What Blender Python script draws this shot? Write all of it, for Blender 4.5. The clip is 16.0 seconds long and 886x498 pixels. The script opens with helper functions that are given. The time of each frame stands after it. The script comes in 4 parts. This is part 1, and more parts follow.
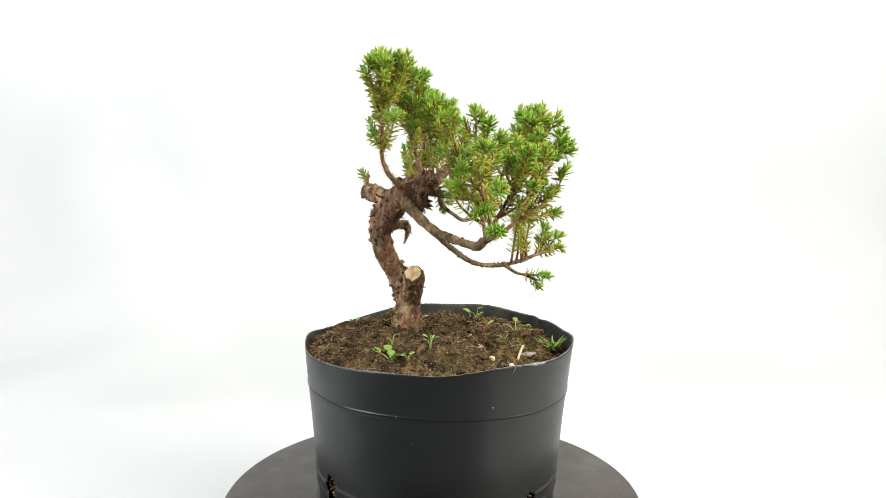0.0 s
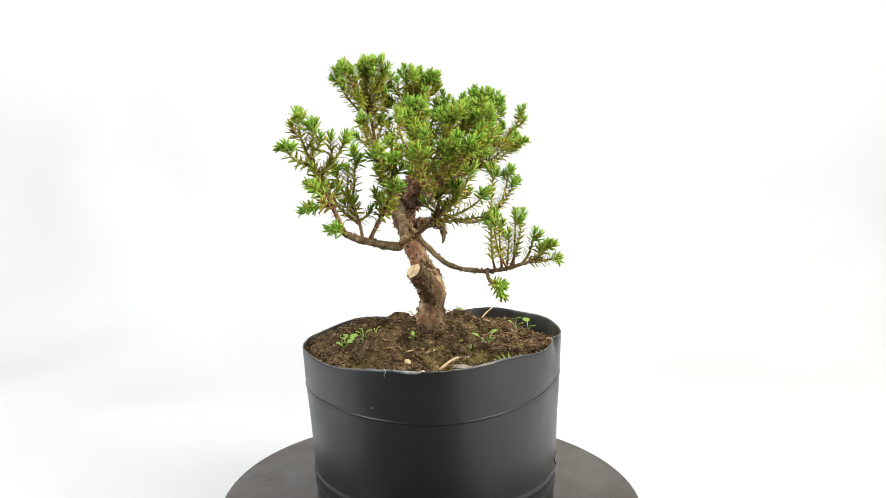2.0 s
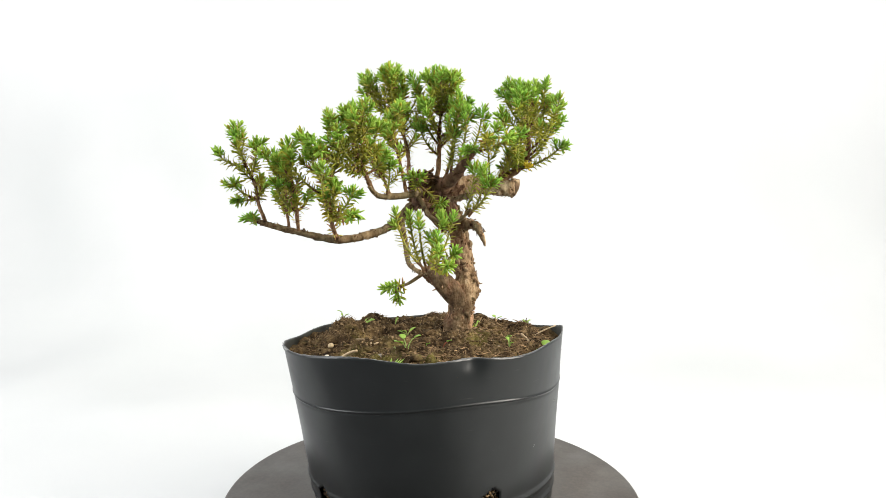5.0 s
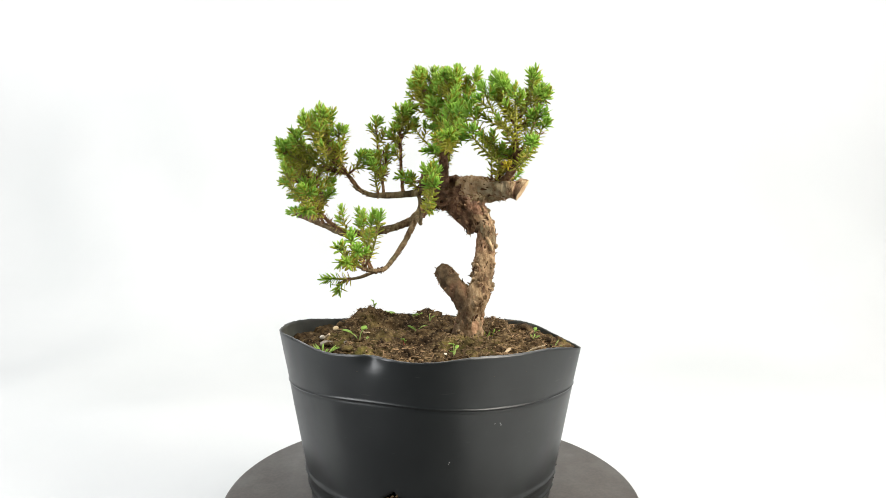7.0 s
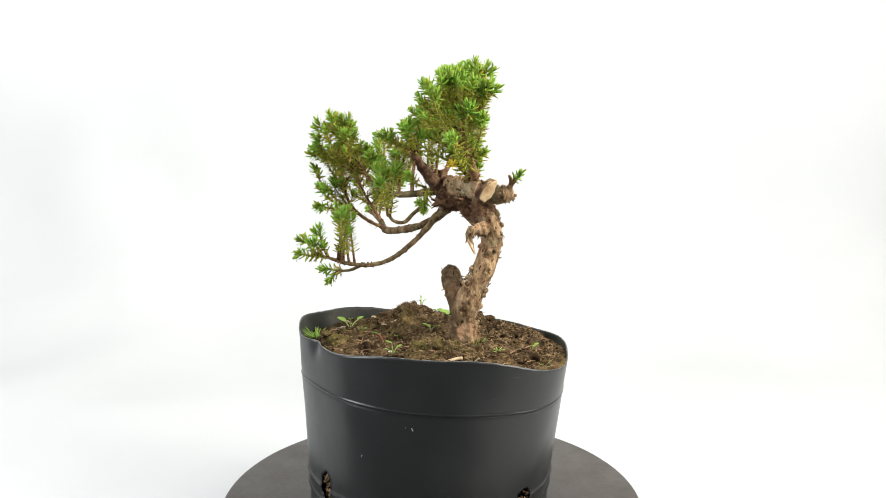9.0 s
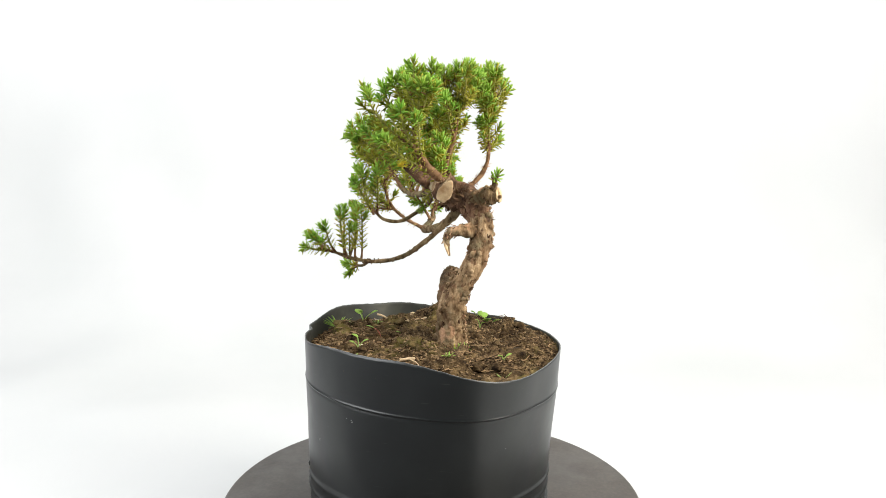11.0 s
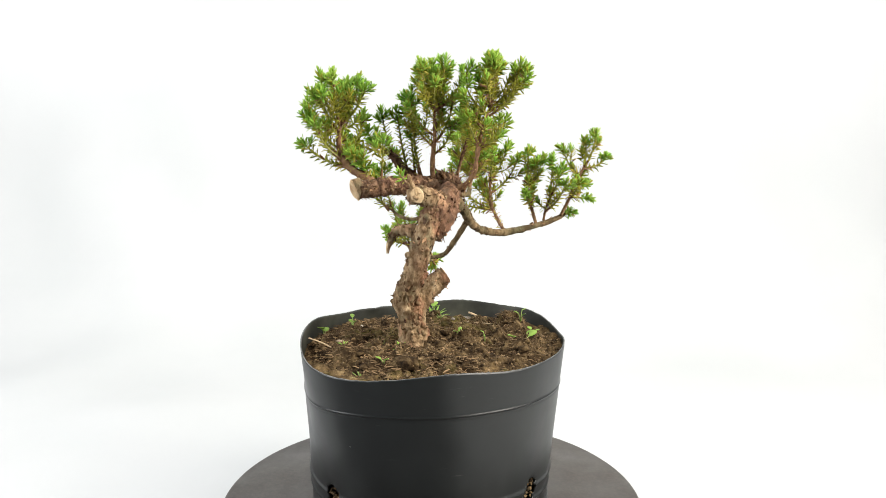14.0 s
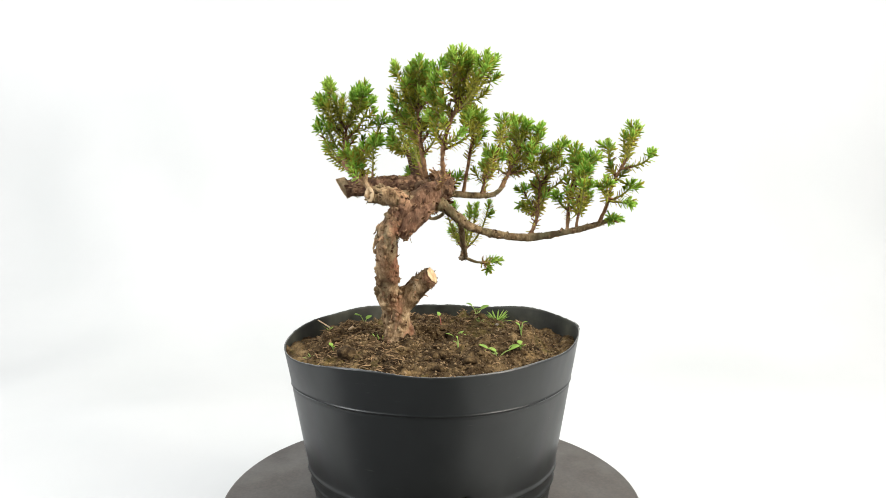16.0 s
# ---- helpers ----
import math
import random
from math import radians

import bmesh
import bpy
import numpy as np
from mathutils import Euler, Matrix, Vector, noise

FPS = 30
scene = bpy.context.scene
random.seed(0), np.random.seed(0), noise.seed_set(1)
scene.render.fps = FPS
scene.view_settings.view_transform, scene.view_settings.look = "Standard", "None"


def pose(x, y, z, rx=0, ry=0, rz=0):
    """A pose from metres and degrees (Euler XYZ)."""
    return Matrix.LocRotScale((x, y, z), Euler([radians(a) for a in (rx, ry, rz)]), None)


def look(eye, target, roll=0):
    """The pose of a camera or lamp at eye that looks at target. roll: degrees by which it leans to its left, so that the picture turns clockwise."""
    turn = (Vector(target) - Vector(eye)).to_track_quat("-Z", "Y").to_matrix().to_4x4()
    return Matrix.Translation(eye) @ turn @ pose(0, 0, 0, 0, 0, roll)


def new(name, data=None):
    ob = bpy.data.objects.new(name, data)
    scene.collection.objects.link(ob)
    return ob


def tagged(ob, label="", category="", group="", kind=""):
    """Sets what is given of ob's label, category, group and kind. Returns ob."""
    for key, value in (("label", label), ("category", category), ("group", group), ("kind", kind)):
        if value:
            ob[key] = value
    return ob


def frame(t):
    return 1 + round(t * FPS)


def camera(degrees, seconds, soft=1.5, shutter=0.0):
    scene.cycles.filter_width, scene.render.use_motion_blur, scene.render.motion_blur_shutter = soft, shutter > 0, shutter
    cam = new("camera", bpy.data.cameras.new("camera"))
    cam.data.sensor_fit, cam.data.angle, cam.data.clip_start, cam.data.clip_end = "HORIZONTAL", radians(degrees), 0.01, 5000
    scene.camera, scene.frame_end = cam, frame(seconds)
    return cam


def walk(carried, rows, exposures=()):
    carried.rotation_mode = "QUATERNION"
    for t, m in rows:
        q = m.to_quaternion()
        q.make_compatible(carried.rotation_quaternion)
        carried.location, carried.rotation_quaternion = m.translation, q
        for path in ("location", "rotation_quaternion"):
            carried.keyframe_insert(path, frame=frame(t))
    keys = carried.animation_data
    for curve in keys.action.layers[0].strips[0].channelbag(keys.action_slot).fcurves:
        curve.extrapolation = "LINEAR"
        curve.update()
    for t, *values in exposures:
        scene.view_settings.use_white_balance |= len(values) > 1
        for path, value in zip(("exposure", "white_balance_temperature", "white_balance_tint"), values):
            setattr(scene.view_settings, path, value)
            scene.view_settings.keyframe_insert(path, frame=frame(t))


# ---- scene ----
# ---- camera: stands still before the turntable ----
cam = camera(64.59, 16.0, soft=0.5)
EYE = pose(0.0, -0.5, 0.2331, 90 - 6.244, 0, -0.8125) @ pose(0, 0, 0, 0, 0, 0.244)
walk(cam, [(0.0, EYE), (16.0, EYE)])

# turntable's turn in degrees at each time
TURN = [(0.0, 0.0), (0.5, -6.6), (1.0, -20.1), (1.5, -28.7), (2.0, -41.5), (2.5, -53.4), (3.0, -64.4), (3.5, -71.4),
        (4.0, -71.4), (4.2, -76.0), (5.25, -99.7), (6.3, -123.4), (6.5, -127.2), (7.0, -134.8), (7.5, -134.8), (8.0, -147.2),
        (8.5, -160.6), (9.0, -170.5), (9.2, -176.1), (10.25, -189.9), (11.3, -203.6), (11.5, -209.8), (12.0, -222.3),
        (12.5, -234.3), (13.0, -244.1), (13.5, -253.1), (14.0, -256.8), (14.5, -263.2), (15.0, -276.3), (15.5, -285.8), (16.0, -294.0)]

# ---- light: a bright white photo corner with soft lamps above and beside ----
world = bpy.data.worlds.new("room_light")
scene.world = world
world.use_nodes = True
world.node_tree.nodes["Background"].inputs[0].default_value = (0.93, 0.97, 1.0, 1)
world.node_tree.nodes["Background"].inputs[1].default_value = 0.35
scene.view_settings.exposure = 0.0


def softbox(name, power, w, h, eye, target, color):
    la = bpy.data.lights.new(name, "AREA")
    la.shape, la.size, la.size_y, la.energy, la.color = "RECTANGLE", w, h, power, color
    ob = new(name, la)
    ob.matrix_world = look(eye, target)
    return ob


softbox("softbox_top", 10.0, 0.9, 0.7, (0.10, -0.15, 1.35), (0, 0.0, 0.1), (1.0, 0.985, 0.95))
softbox("softbox_key", 24.0, 0.40, 0.95, (0.75, -0.47, 0.72), (0, 0.0, 0.18), (1.0, 0.95, 0.86))
softbox("softbox_fill", 10.5, 0.35, 0.95, (-0.78, -0.42, 0.55), (0, 0.0, 0.18), (0.96, 0.98, 1.0))
softbox("softbox_side", 7.9, 0.5, 0.8, (-1.0, 0.25, 0.80), (-0.45, 0.85, 0.50), (0.98, 0.985, 1.0))
softbox("softbox_side", 6.8, 0.5, 0.8, (1.0, 0.20, 0.80), (0.3, 0.85, 0.50), (0.98, 0.985, 1.0))

# ---- materials ----


def mat(name, rough=0.6, metal=0.0, spec=0.5):
    m = bpy.data.materials.new(name)
    m.use_nodes = True
    nt = m.node_tree
    b = nt.nodes["Principled BSDF"]
    b.inputs["Roughness"].default_value, b.inputs["Metallic"].default_value = rough, metal
    b.inputs["Specular IOR Level"].default_value = spec
    return m, nt, b


def nd(nt, kind, **kw):
    n = nt.nodes.new(kind)
    for k, v in kw.items():
        n.inputs[k.replace("_", " ")].default_value = v
    return n


def ramp(nt, fac, stops):
    r = nt.nodes.new("ShaderNodeValToRGB")
    el = r.color_ramp.elements
    while len(el) < len(stops):
        el.new(0.5)
    for e, (p, c) in zip(el, stops):
        e.position, e.color = p, (*c, 1)
    nt.links.new(fac, r.inputs[0])
    return r.outputs[0]


def noise_tex(nt, scale, detail=4.0, stretch=None, rough=0.55):
    co = nt.nodes.new("ShaderNodeTexCoord")
    src = co.outputs["Object"]
    if stretch:
        mp = nt.nodes.new("ShaderNodeMapping")
        mp.inputs["Scale"].default_value = stretch
        nt.links.new(src, mp.inputs[0])
        src = mp.outputs[0]
    n = nd(nt, "ShaderNodeTexNoise", Scale=scale, Detail=detail, Roughness=rough)
    nt.links.new(src, n.inputs["Vector"])
    return n.outputs["Fac"]


def mix_col(nt, fac, a, b, mode="MIX"):
    m = nt.nodes.new("ShaderNodeMix")
    m.data_type, m.blend_type = "RGBA", mode
    for sock, val in ((m.inputs[0], fac), (m.inputs[6], a), (m.inputs[7], b)):
        if isinstance(val, (int, float)):
            sock.default_value = val
        elif isinstance(val, tuple):
            sock.default_value = (*val, 1)
        else:
            nt.links.new(val, sock)
    return m.outputs[2]


def bump(nt, b, height, strength, dist):
    n = nd(nt, "ShaderNodeBump", Strength=strength, Distance=dist)
    nt.links.new(height, n.inputs["Height"])
    nt.links.new(n.outputs[0], b.inputs["Normal"])


def mat_paper():
    m, nt, b = mat("white_paper", 0.9)
    c = ramp(nt, noise_tex(nt, 2.5, 3), [(0.3, (0.486, 0.502, 0.504)), (0.7, (0.530, 0.537, 0.541))])
    nt.links.new(c, b.inputs["Base Color"])
    bump(nt, b, noise_tex(nt, 60, 3), 0.05, 0.001)
    return m


def mat_wall():
    m, nt, b = mat("grey_wall", 0.85)
    c = ramp(nt, noise_tex(nt, 3, 4), [(0.3, (0.10, 0.10, 0.103)), (0.7, (0.13, 0.13, 0.133))])
    nt.links.new(c, b.inputs["Base Color"])
    return m


def mat_plate():
    m, nt, b = mat("turntable_plate", 0.42)
    big = ramp(nt, noise_tex(nt, 14, 5), [(0.3, (0.037, 0.032, 0.027)), (0.7, (0.060, 0.052, 0.044))])
    fine = ramp(nt, noise_tex(nt, 420, 2), [(0.35, (0.75, 0.75, 0.75)), (0.7, (1.15, 1.12, 1.1))])
    c = mix_col(nt, 1.0, big, fine, "MULTIPLY")
    stain = ramp(nt, noise_tex(nt, 26, 2), [(0.70, (0, 0, 0)), (0.76, (1, 1, 1))])
    c = mix_col(nt, stain, c, (0.075, 0.035, 0.022))
    nt.links.new(c, b.inputs["Base Color"])
    r = ramp(nt, noise_tex(nt, 30, 4), [(0.3, (0.36, 0.36, 0.36)), (0.7, (0.55, 0.55, 0.55))])
    nt.links.new(r, b.inputs["Roughness"])
    return m


def mat_plastic():
    m, nt, b = mat("black_plastic", 0.35, 0, 0.50)
    c = ramp(nt, noise_tex(nt, 30, 5), [(0.3, (0.0056, 0.0070, 0.0076)), (0.72, (0.0100, 0.0118, 0.0126))])
    scr = ramp(nt, noise_tex(nt, 60, 3, (1.0, 1.0, 9.0)), [(0.70, (0, 0, 0)), (0.78, (0.35, 0.35, 0.35))])
    c = mix_col(nt, scr, c, (0.07, 0.068, 0.065))
    nt.links.new(c, b.inputs["Base Color"])
    r = ramp(nt, noise_tex(nt, 22, 4), [(0.3, (0.29, 0.29, 0.29)), (0.7, (0.42, 0.42, 0.42))])
    nt.links.new(r, b.inputs["Roughness"])
    bump(nt, b, noise_tex(nt, 18, 3), 0.25, 0.002)
    return m


def mat_dusty():
    m, nt, b = mat("dusty_plastic", 0.55, 0, 0.3)
    c = ramp(nt, noise_tex(nt, 35, 5), [(0.35, (0.014, 0.0150, 0.0125)), (0.55, (0.036, 0.037, 0.029)), (0.75, (0.075, 0.073, 0.055))])
    nt.links.new(c, b.inputs["Base Color"])
    return m


def mat_soil():
    m, nt, b = mat("soil", 0.95, 0, 0.1)
    a = ramp(nt, noise_tex(nt, 160, 6, None, 0.7), [(0.30, (0.010, 0.006, 0.003)), (0.46, (0.062, 0.040, 0.020)), (0.60, (0.145, 0.098, 0.050)), (0.74, (0.30, 0.215, 0.115))])
    moss = ramp(nt, noise_tex(nt, 24, 4), [(0.56, (0, 0, 0)), (0.72, (0.55, 0.55, 0.55))])
    c = mix_col(nt, moss, a, (0.12, 0.115, 0.026))
    damp = ramp(nt, noise_tex(nt, 55, 4, None, 0.65), [(0.38, (0.30, 0.27, 0.25)), (0.52, (0.85, 0.85, 0.82)), (0.68, (1.25, 1.22, 1.1))])
    c = mix_col(nt, 1.0, c, damp, "MULTIPLY")
    nt.links.new(c, b.inputs["Base Color"])
    bump(nt, b, noise_tex(nt, 330, 5), 1.0, 0.0020)
    return m


def mat_crumb(name, dark, light):
    m, nt, b = mat(name, 0.95, 0, 0.12)
    g = nt.nodes.new("ShaderNodeNewGeometry")
    c = ramp(nt, g.outputs["Random Per Island"], [(0.0, dark), (0.55, tuple(0.65 * p + 0.35 * q for p, q in zip(dark, light))), (1.0, light)])
    nt.links.new(c, b.inputs["Base Color"])
    bump(nt, b, noise_tex(nt, 700, 3), 0.6, 0.0006)
    return m


def mat_bark(name, peel, tones):
    m, nt, b = mat(name, 0.85, 0, 0.15)
    a = ramp(nt, noise_tex(nt, 210, 6, (1, 1, 0.45), 0.65), list(zip((0.30, 0.42, 0.56, 0.72), tones)))
    grey = ramp(nt, noise_tex(nt, 45, 4), [(0.47, (0, 0, 0)), (0.60, (0.75, 0.75, 0.75))])
    c = mix_col(nt, grey, a, ramp(nt, noise_tex(nt, 190, 4), [(0.35, tuple(0.5 * v for v in tones[1])), (0.65, (tones[2][0] * 0.62, tones[2][1] * 0.78, tones[2][2] * 0.80))]))
    fresh = ramp(nt, noise_tex(nt, 75, 3, (1, 1, 0.5)), [(0.60, (0, 0, 0)), (0.66, (peel, peel, peel))])
    c = mix_col(nt, fresh, c, (0.52, 0.300, 0.175))
    red = ramp(nt, noise_tex(nt, 52, 2, (1, 1, 0.6)), [(0.44, (0, 0, 0)), (0.54, (peel, peel, peel))])
    co = nt.nodes.new("ShaderNodeTexCoord")
    xyz = nt.nodes.new("ShaderNodeSeparateXYZ")
    nt.links.new(co.outputs["Object"], xyz.inputs[0])
    mr = nd(nt, "ShaderNodeMapRange")
    for k, v in ((1, -0.006), (2, 0.010), (3, 1.0), (4, 0.0)):
        mr.inputs[k].default_value = v
    nt.links.new(xyz.outputs[1], mr.inputs[0])
    tall = nd(nt, "ShaderNodeMapRange")
    for k, v in ((1, 0.080), (2, 0.100), (3, 0.0), (4, 1.0)):
        tall.inputs[k].default_value = v
    nt.links.new(xyz.outputs[2], tall.inputs[0])
    red = mix_col(nt, 1.0, red, mr.outputs[0], "MULTIPLY")
    red = mix_col(nt, tall.outputs[0], red, (0.0, 0.0, 0.0))
    c = mix_col(nt, red, c, ramp(nt, noise_tex(nt, 220, 4), [(0.35, (0.13, 0.045, 0.026)), (0.62, (0.38, 0.165, 0.095))]))
    if peel > 0.5:
        # darker brown, broken by noise, towards the +x flank
        flank = nt.nodes.new("ShaderNodeVectorMath")
        flank.operation = "DOT_PRODUCT"
        flank.inputs[1].default_value = (0.95, -0.33, -0.06)
        nt.links.new(co.outputs["Object"], flank.inputs[0])
        flank_tone = nd(nt, "ShaderNodeMapRange")
        for k, v in ((1, 0.0010), (2, 0.0055), (3, 0.0), (4, 0.95)):
            flank_tone.inputs[k].default_value = v
        nt.links.new(flank.outputs["Value"], flank_tone.inputs[0])
        flank_tone = mix_col(nt, 1.0, flank_tone.outputs[0], ramp(nt, noise_tex(nt, 110, 4), [(0.35, (0.5, 0.5, 0.5)), (0.55, (1, 1, 1))]), "MULTIPLY")
        c = mix_col(nt, flank_tone, c, ramp(nt, noise_tex(nt, 230, 4), [(0.35, (0.040, 0.026, 0.014)), (0.65, (0.150, 0.100, 0.055))]))
        # darker red-brown on the +x side, only higher up
        side = nt.nodes.new("ShaderNodeVectorMath")
        side.operation = "DOT_PRODUCT"
        side.inputs[1].default_value = (1.0, 0.27, 0.0)
        nt.links.new(co.outputs["Object"], side.inputs[0])
        side_tone = nd(nt, "ShaderNodeMapRange")
        for k, v in ((1, 0.0055), (2, 0.0105), (3, 0.0), (4, 0.85)):
            side_tone.inputs[k].default_value = v
        nt.links.new(side.outputs["Value"], side_tone.inputs[0])
        side_tone = mix_col(nt, 1.0, side_tone.outputs[0], tall.outputs[0], "MULTIPLY")
        side_tone = mix_col(nt, 1.0, side_tone, ramp(nt, noise_tex(nt, 130, 4), [(0.35, (0.35, 0.35, 0.35)), (0.55, (1, 1, 1))]), "MULTIPLY")
        c = mix_col(nt, side_tone, c, ramp(nt, noise_tex(nt, 260, 4), [(0.35, (0.035, 0.018, 0.012)), (0.65, (0.125, 0.068, 0.042))]))
    nt.links.new(c, b.inputs["Base Color"])
    bump(nt, b, noise_tex(nt, 240, 6, (1, 1, 0.4), 0.75), 1.0, 0.0030)
    return m


def mat_twig():
    m, nt, b = mat("twig", 0.8, 0, 0.15)
    c = ramp(nt, noise_tex(nt, 300, 4), [(0.3, (0.085, 0.042, 0.022)), (0.7, (0.28, 0.165, 0.085))])
    nt.links.new(c, b.inputs["Base Color"])
    bump(nt, b, noise_tex(nt, 500, 4), 0.8, 0.0006)
    return m


def mat_wood():
    m, nt, b = mat("cut_wood", 0.7)
    c = ramp(nt, noise_tex(nt, 170, 4), [(0.33, (0.30, 0.18, 0.08)), (0.62, (0.58, 0.43, 0.25))])
    nt.links.new(c, b.inputs["Base Color"])
    bump(nt, b, noise_tex(nt, 420, 4), 0.6, 0.0006)
    return m


def mat_leaf(name, dark, light, trans=0.25, aged=0.0):
    m, nt, b = mat(name, 0.5, 0, 0.2)
    g = nt.nodes.new("ShaderNodeNewGeometry")
    c = ramp(nt, g.outputs["Random Per Island"], [(0.0, dark), (1.0, light)])
    if aged:
        info = nt.nodes.new("ShaderNodeObjectInfo")
        k = ramp(nt, info.outputs["Random"], [(0.25, (0, 0, 0)), (1.0, (aged, aged, aged))])
        c = mix_col(nt, k, c, (light[0] * 1.25, light[1] * 0.92, light[2]))
    c = mix_col(nt, ramp(nt, noise_tex(nt, 160, 3), [(0.4, (0, 0, 0)), (0.75, (0.4, 0.4, 0.4))]), c, tuple(v * 0.8 for v in dark))
    nt.links.new(c, b.inputs["Base Color"])
    tr = nt.nodes.new("ShaderNodeBsdfTranslucent")
    nt.links.new(c, tr.inputs[0])
    mx = nt.nodes.new("ShaderNodeMixShader")
    mx.inputs[0].default_value = trans
    nt.links.new(b.outputs[0], mx.inputs[1])
    nt.links.new(tr.outputs[0], mx.inputs[2])
    nt.links.new(mx.outputs[0], nt.nodes["Material Output"].inputs[0])
    return m


def mat_stone(name, a, c):
    m, nt, b = mat(name, 0.8)
    nt.links.new(ramp(nt, noise_tex(nt, 240, 5), [(0.3, a), (0.7, c)]), b.inputs["Base Color"])
    bump(nt, b, noise_tex(nt, 400, 4), 0.4, 0.0005)
    return m


PAPER, WALL, PLATE, PLASTIC, DUSTY, SOIL = mat_paper(), mat_wall(), mat_plate(), mat_plastic(), mat_dusty(), mat_soil()
BARK, LIMB, TWIG, WOOD = mat_bark("bark", 0.75, ((0.028, 0.015, 0.008), (0.168, 0.102, 0.052), (0.350, 0.238, 0.132), (0.56, 0.425, 0.265))), mat_bark("limb_bark", 0.10, ((0.024, 0.016, 0.008), (0.105, 0.074, 0.036), (0.225, 0.165, 0.085), (0.38, 0.29, 0.17))), mat_twig(), mat_wood()
RUST = mat_bark("rust_bark", 0.30, ((0.018, 0.010, 0.007), (0.098, 0.051, 0.031), (0.225, 0.124, 0.074), (0.38, 0.24, 0.145)))
PEELED = mat_bark("peeled_bark", 0.20, ((0.11, 0.055, 0.028), (0.34, 0.21, 0.11), (0.52, 0.37, 0.22), (0.66, 0.52, 0.35)))
CRUMB = mat_crumb("soil_crumb", (0.016, 0.010, 0.005), (0.24, 0.165, 0.090))
FIBRE = mat_crumb("plant_fibre", (0.03, 0.018, 0.009), (0.27, 0.175, 0.092))
FLAKE = mat_crumb("bark_flake", (0.040, 0.020, 0.012), (0.34, 0.205, 0.115))
YOUNG = mat_leaf("young_needle", (0.21, 0.42, 0.050), (0.43, 0.64, 0.105), 0.48, 0.36)
MATURE = mat_leaf("mature_needle", (0.18, 0.235, 0.025), (0.54, 0.57, 0.080), 0.52, 0.42)
OLIVE = mat_leaf("ageing_needle", (0.31, 0.27, 0.035), (0.68, 0.58, 0.12), 0.45)
YELLOW = mat_leaf("yellowed_needle", (0.62, 0.46, 0.03), (0.85, 0.70, 0.07), 0.35)
DRY = mat_leaf("dry_needle", (0.18, 0.085, 0.035), (0.38, 0.21, 0.09), 0.1)
WEED = mat_leaf("seedling_leaf", (0.19, 0.34, 0.050), (0.34, 0.50, 0.110), 0.3)
STEM = mat_leaf("seedling_stem", (0.22, 0.34, 0.08), (0.30, 0.38, 0.12), 0.2)
SHOOT = mat_leaf("green_shoot", (0.20, 0.21, 0.045), (0.36, 0.34, 0.085), 0.05)
REDSTEM = mat_leaf("red_stem", (0.30, 0.07, 0.05), (0.36, 0.12, 0.08), 0.2)

# top edge of the pot wall, paler than its faces
PALE_RIM = mat_stone("pale_rim", (0.035, 0.036, 0.036), (0.16, 0.165, 0.16))
SCUFF = mat_stone("scuffed_plastic", (0.10, 0.105, 0.105), (0.30, 0.31, 0.30))

# ---- mesh helpers ----
moving = []


def link(name, verts, faces, mats, parent=None, label="", idx=None, smooth=True):
    me = bpy.data.meshes.new(name)
    me.from_pydata([tuple(v) for v in verts], [], faces)
    for m in (mats if isinstance(mats, (list, tuple)) else [mats]):
        me.materials.append(m)
    if idx is not None:
        me.polygons.foreach_set("material_index", idx)
    me.polygons.foreach_set("use_smooth", [smooth] * len(faces))
    me.update()
    ob = new(name, me)
    if parent:
        ob.parent = parent
    if label:
        ob["label"] = label
    return ob


def thing(name, base, label, category, group="", turns=True):
    ob = new(name)
    ob.empty_display_size = 0.01
    ob.location = base
    tagged(ob, label, category, group)
    if turns:
        moving.append((ob, Matrix.Translation(base)))
    return ob


def spline(pts, n):
    """Catmull-Rom through rows of numbers (place and radius)."""
    p = [np.array(q, float) for q in pts]
    p = [2 * p[0] - p[1]] + p + [2 * p[-1] - p[-2]]
    out = []
    for i in range(1, len(p) - 2):
        for k in range(n):
            t = k / n
            a, b, c, d = p[i - 1:i + 3]
            out.append(0.5 * ((2 * b) + (c - a) * t + (2 * a - 5 * b + 4 * c - d) * t * t + (3 * b - a - 3 * c + d) * t ** 3))
    out.append(p[-2])
    return out


def tube(rows, sides=10, rough=0.0, freq=120.0, cap=True, off=(0, 0, 0)):
    """Verts and faces of a tube along rows of (x, y, z, radius), roughened."""
    verts, faces = [], []
    u = None
    pts = [Vector(r[:3]) for r in rows]
    for i, r in enumerate(rows):
        d = (pts[min(i + 1, len(pts) - 1)] - pts[max(i - 1, 0)]).normalized()
        if u is None:
            u = d.orthogonal().normalized()
        u = (u - d * u.dot(d)).normalized()
        w = d.cross(u)
        for k in range(sides):
            a = 2 * math.pi * k / sides
            v = u * math.cos(a) + w * math.sin(a)
            q = pts[i] + v * r[3]
            if rough:
                h = noise.fractal(q * freq, 0.8, 2.1, 4) + 0.6 * noise.noise(q * freq * 0.35)
                q = q + v * h * rough * r[3]
            verts.append(q - Vector(off))
    n = len(rows)
    for i in range(n - 1):
        for k in range(sides):
            k2 = (k + 1) % sides
            faces.append((i * sides + k, i * sides + k2, (i + 1) * sides + k2, (i + 1) * sides + k))
    if cap:
        faces.append(tuple(range(sides))[::-1])
        faces.append(tuple((n - 1) * sides + k for k in range(sides)))
    return verts, faces


class Heap:
    """Gathers pieces for one mesh."""

    def __init__(self):
        self.v, self.f, self.i = [], [], []

    def add(self, verts, faces, idx=0):
        o = len(self.v)
        self.v.extend(verts)
        self.f.extend(tuple(a + o for a in f) for f in faces)
        self.i.extend([idx] * len(faces))


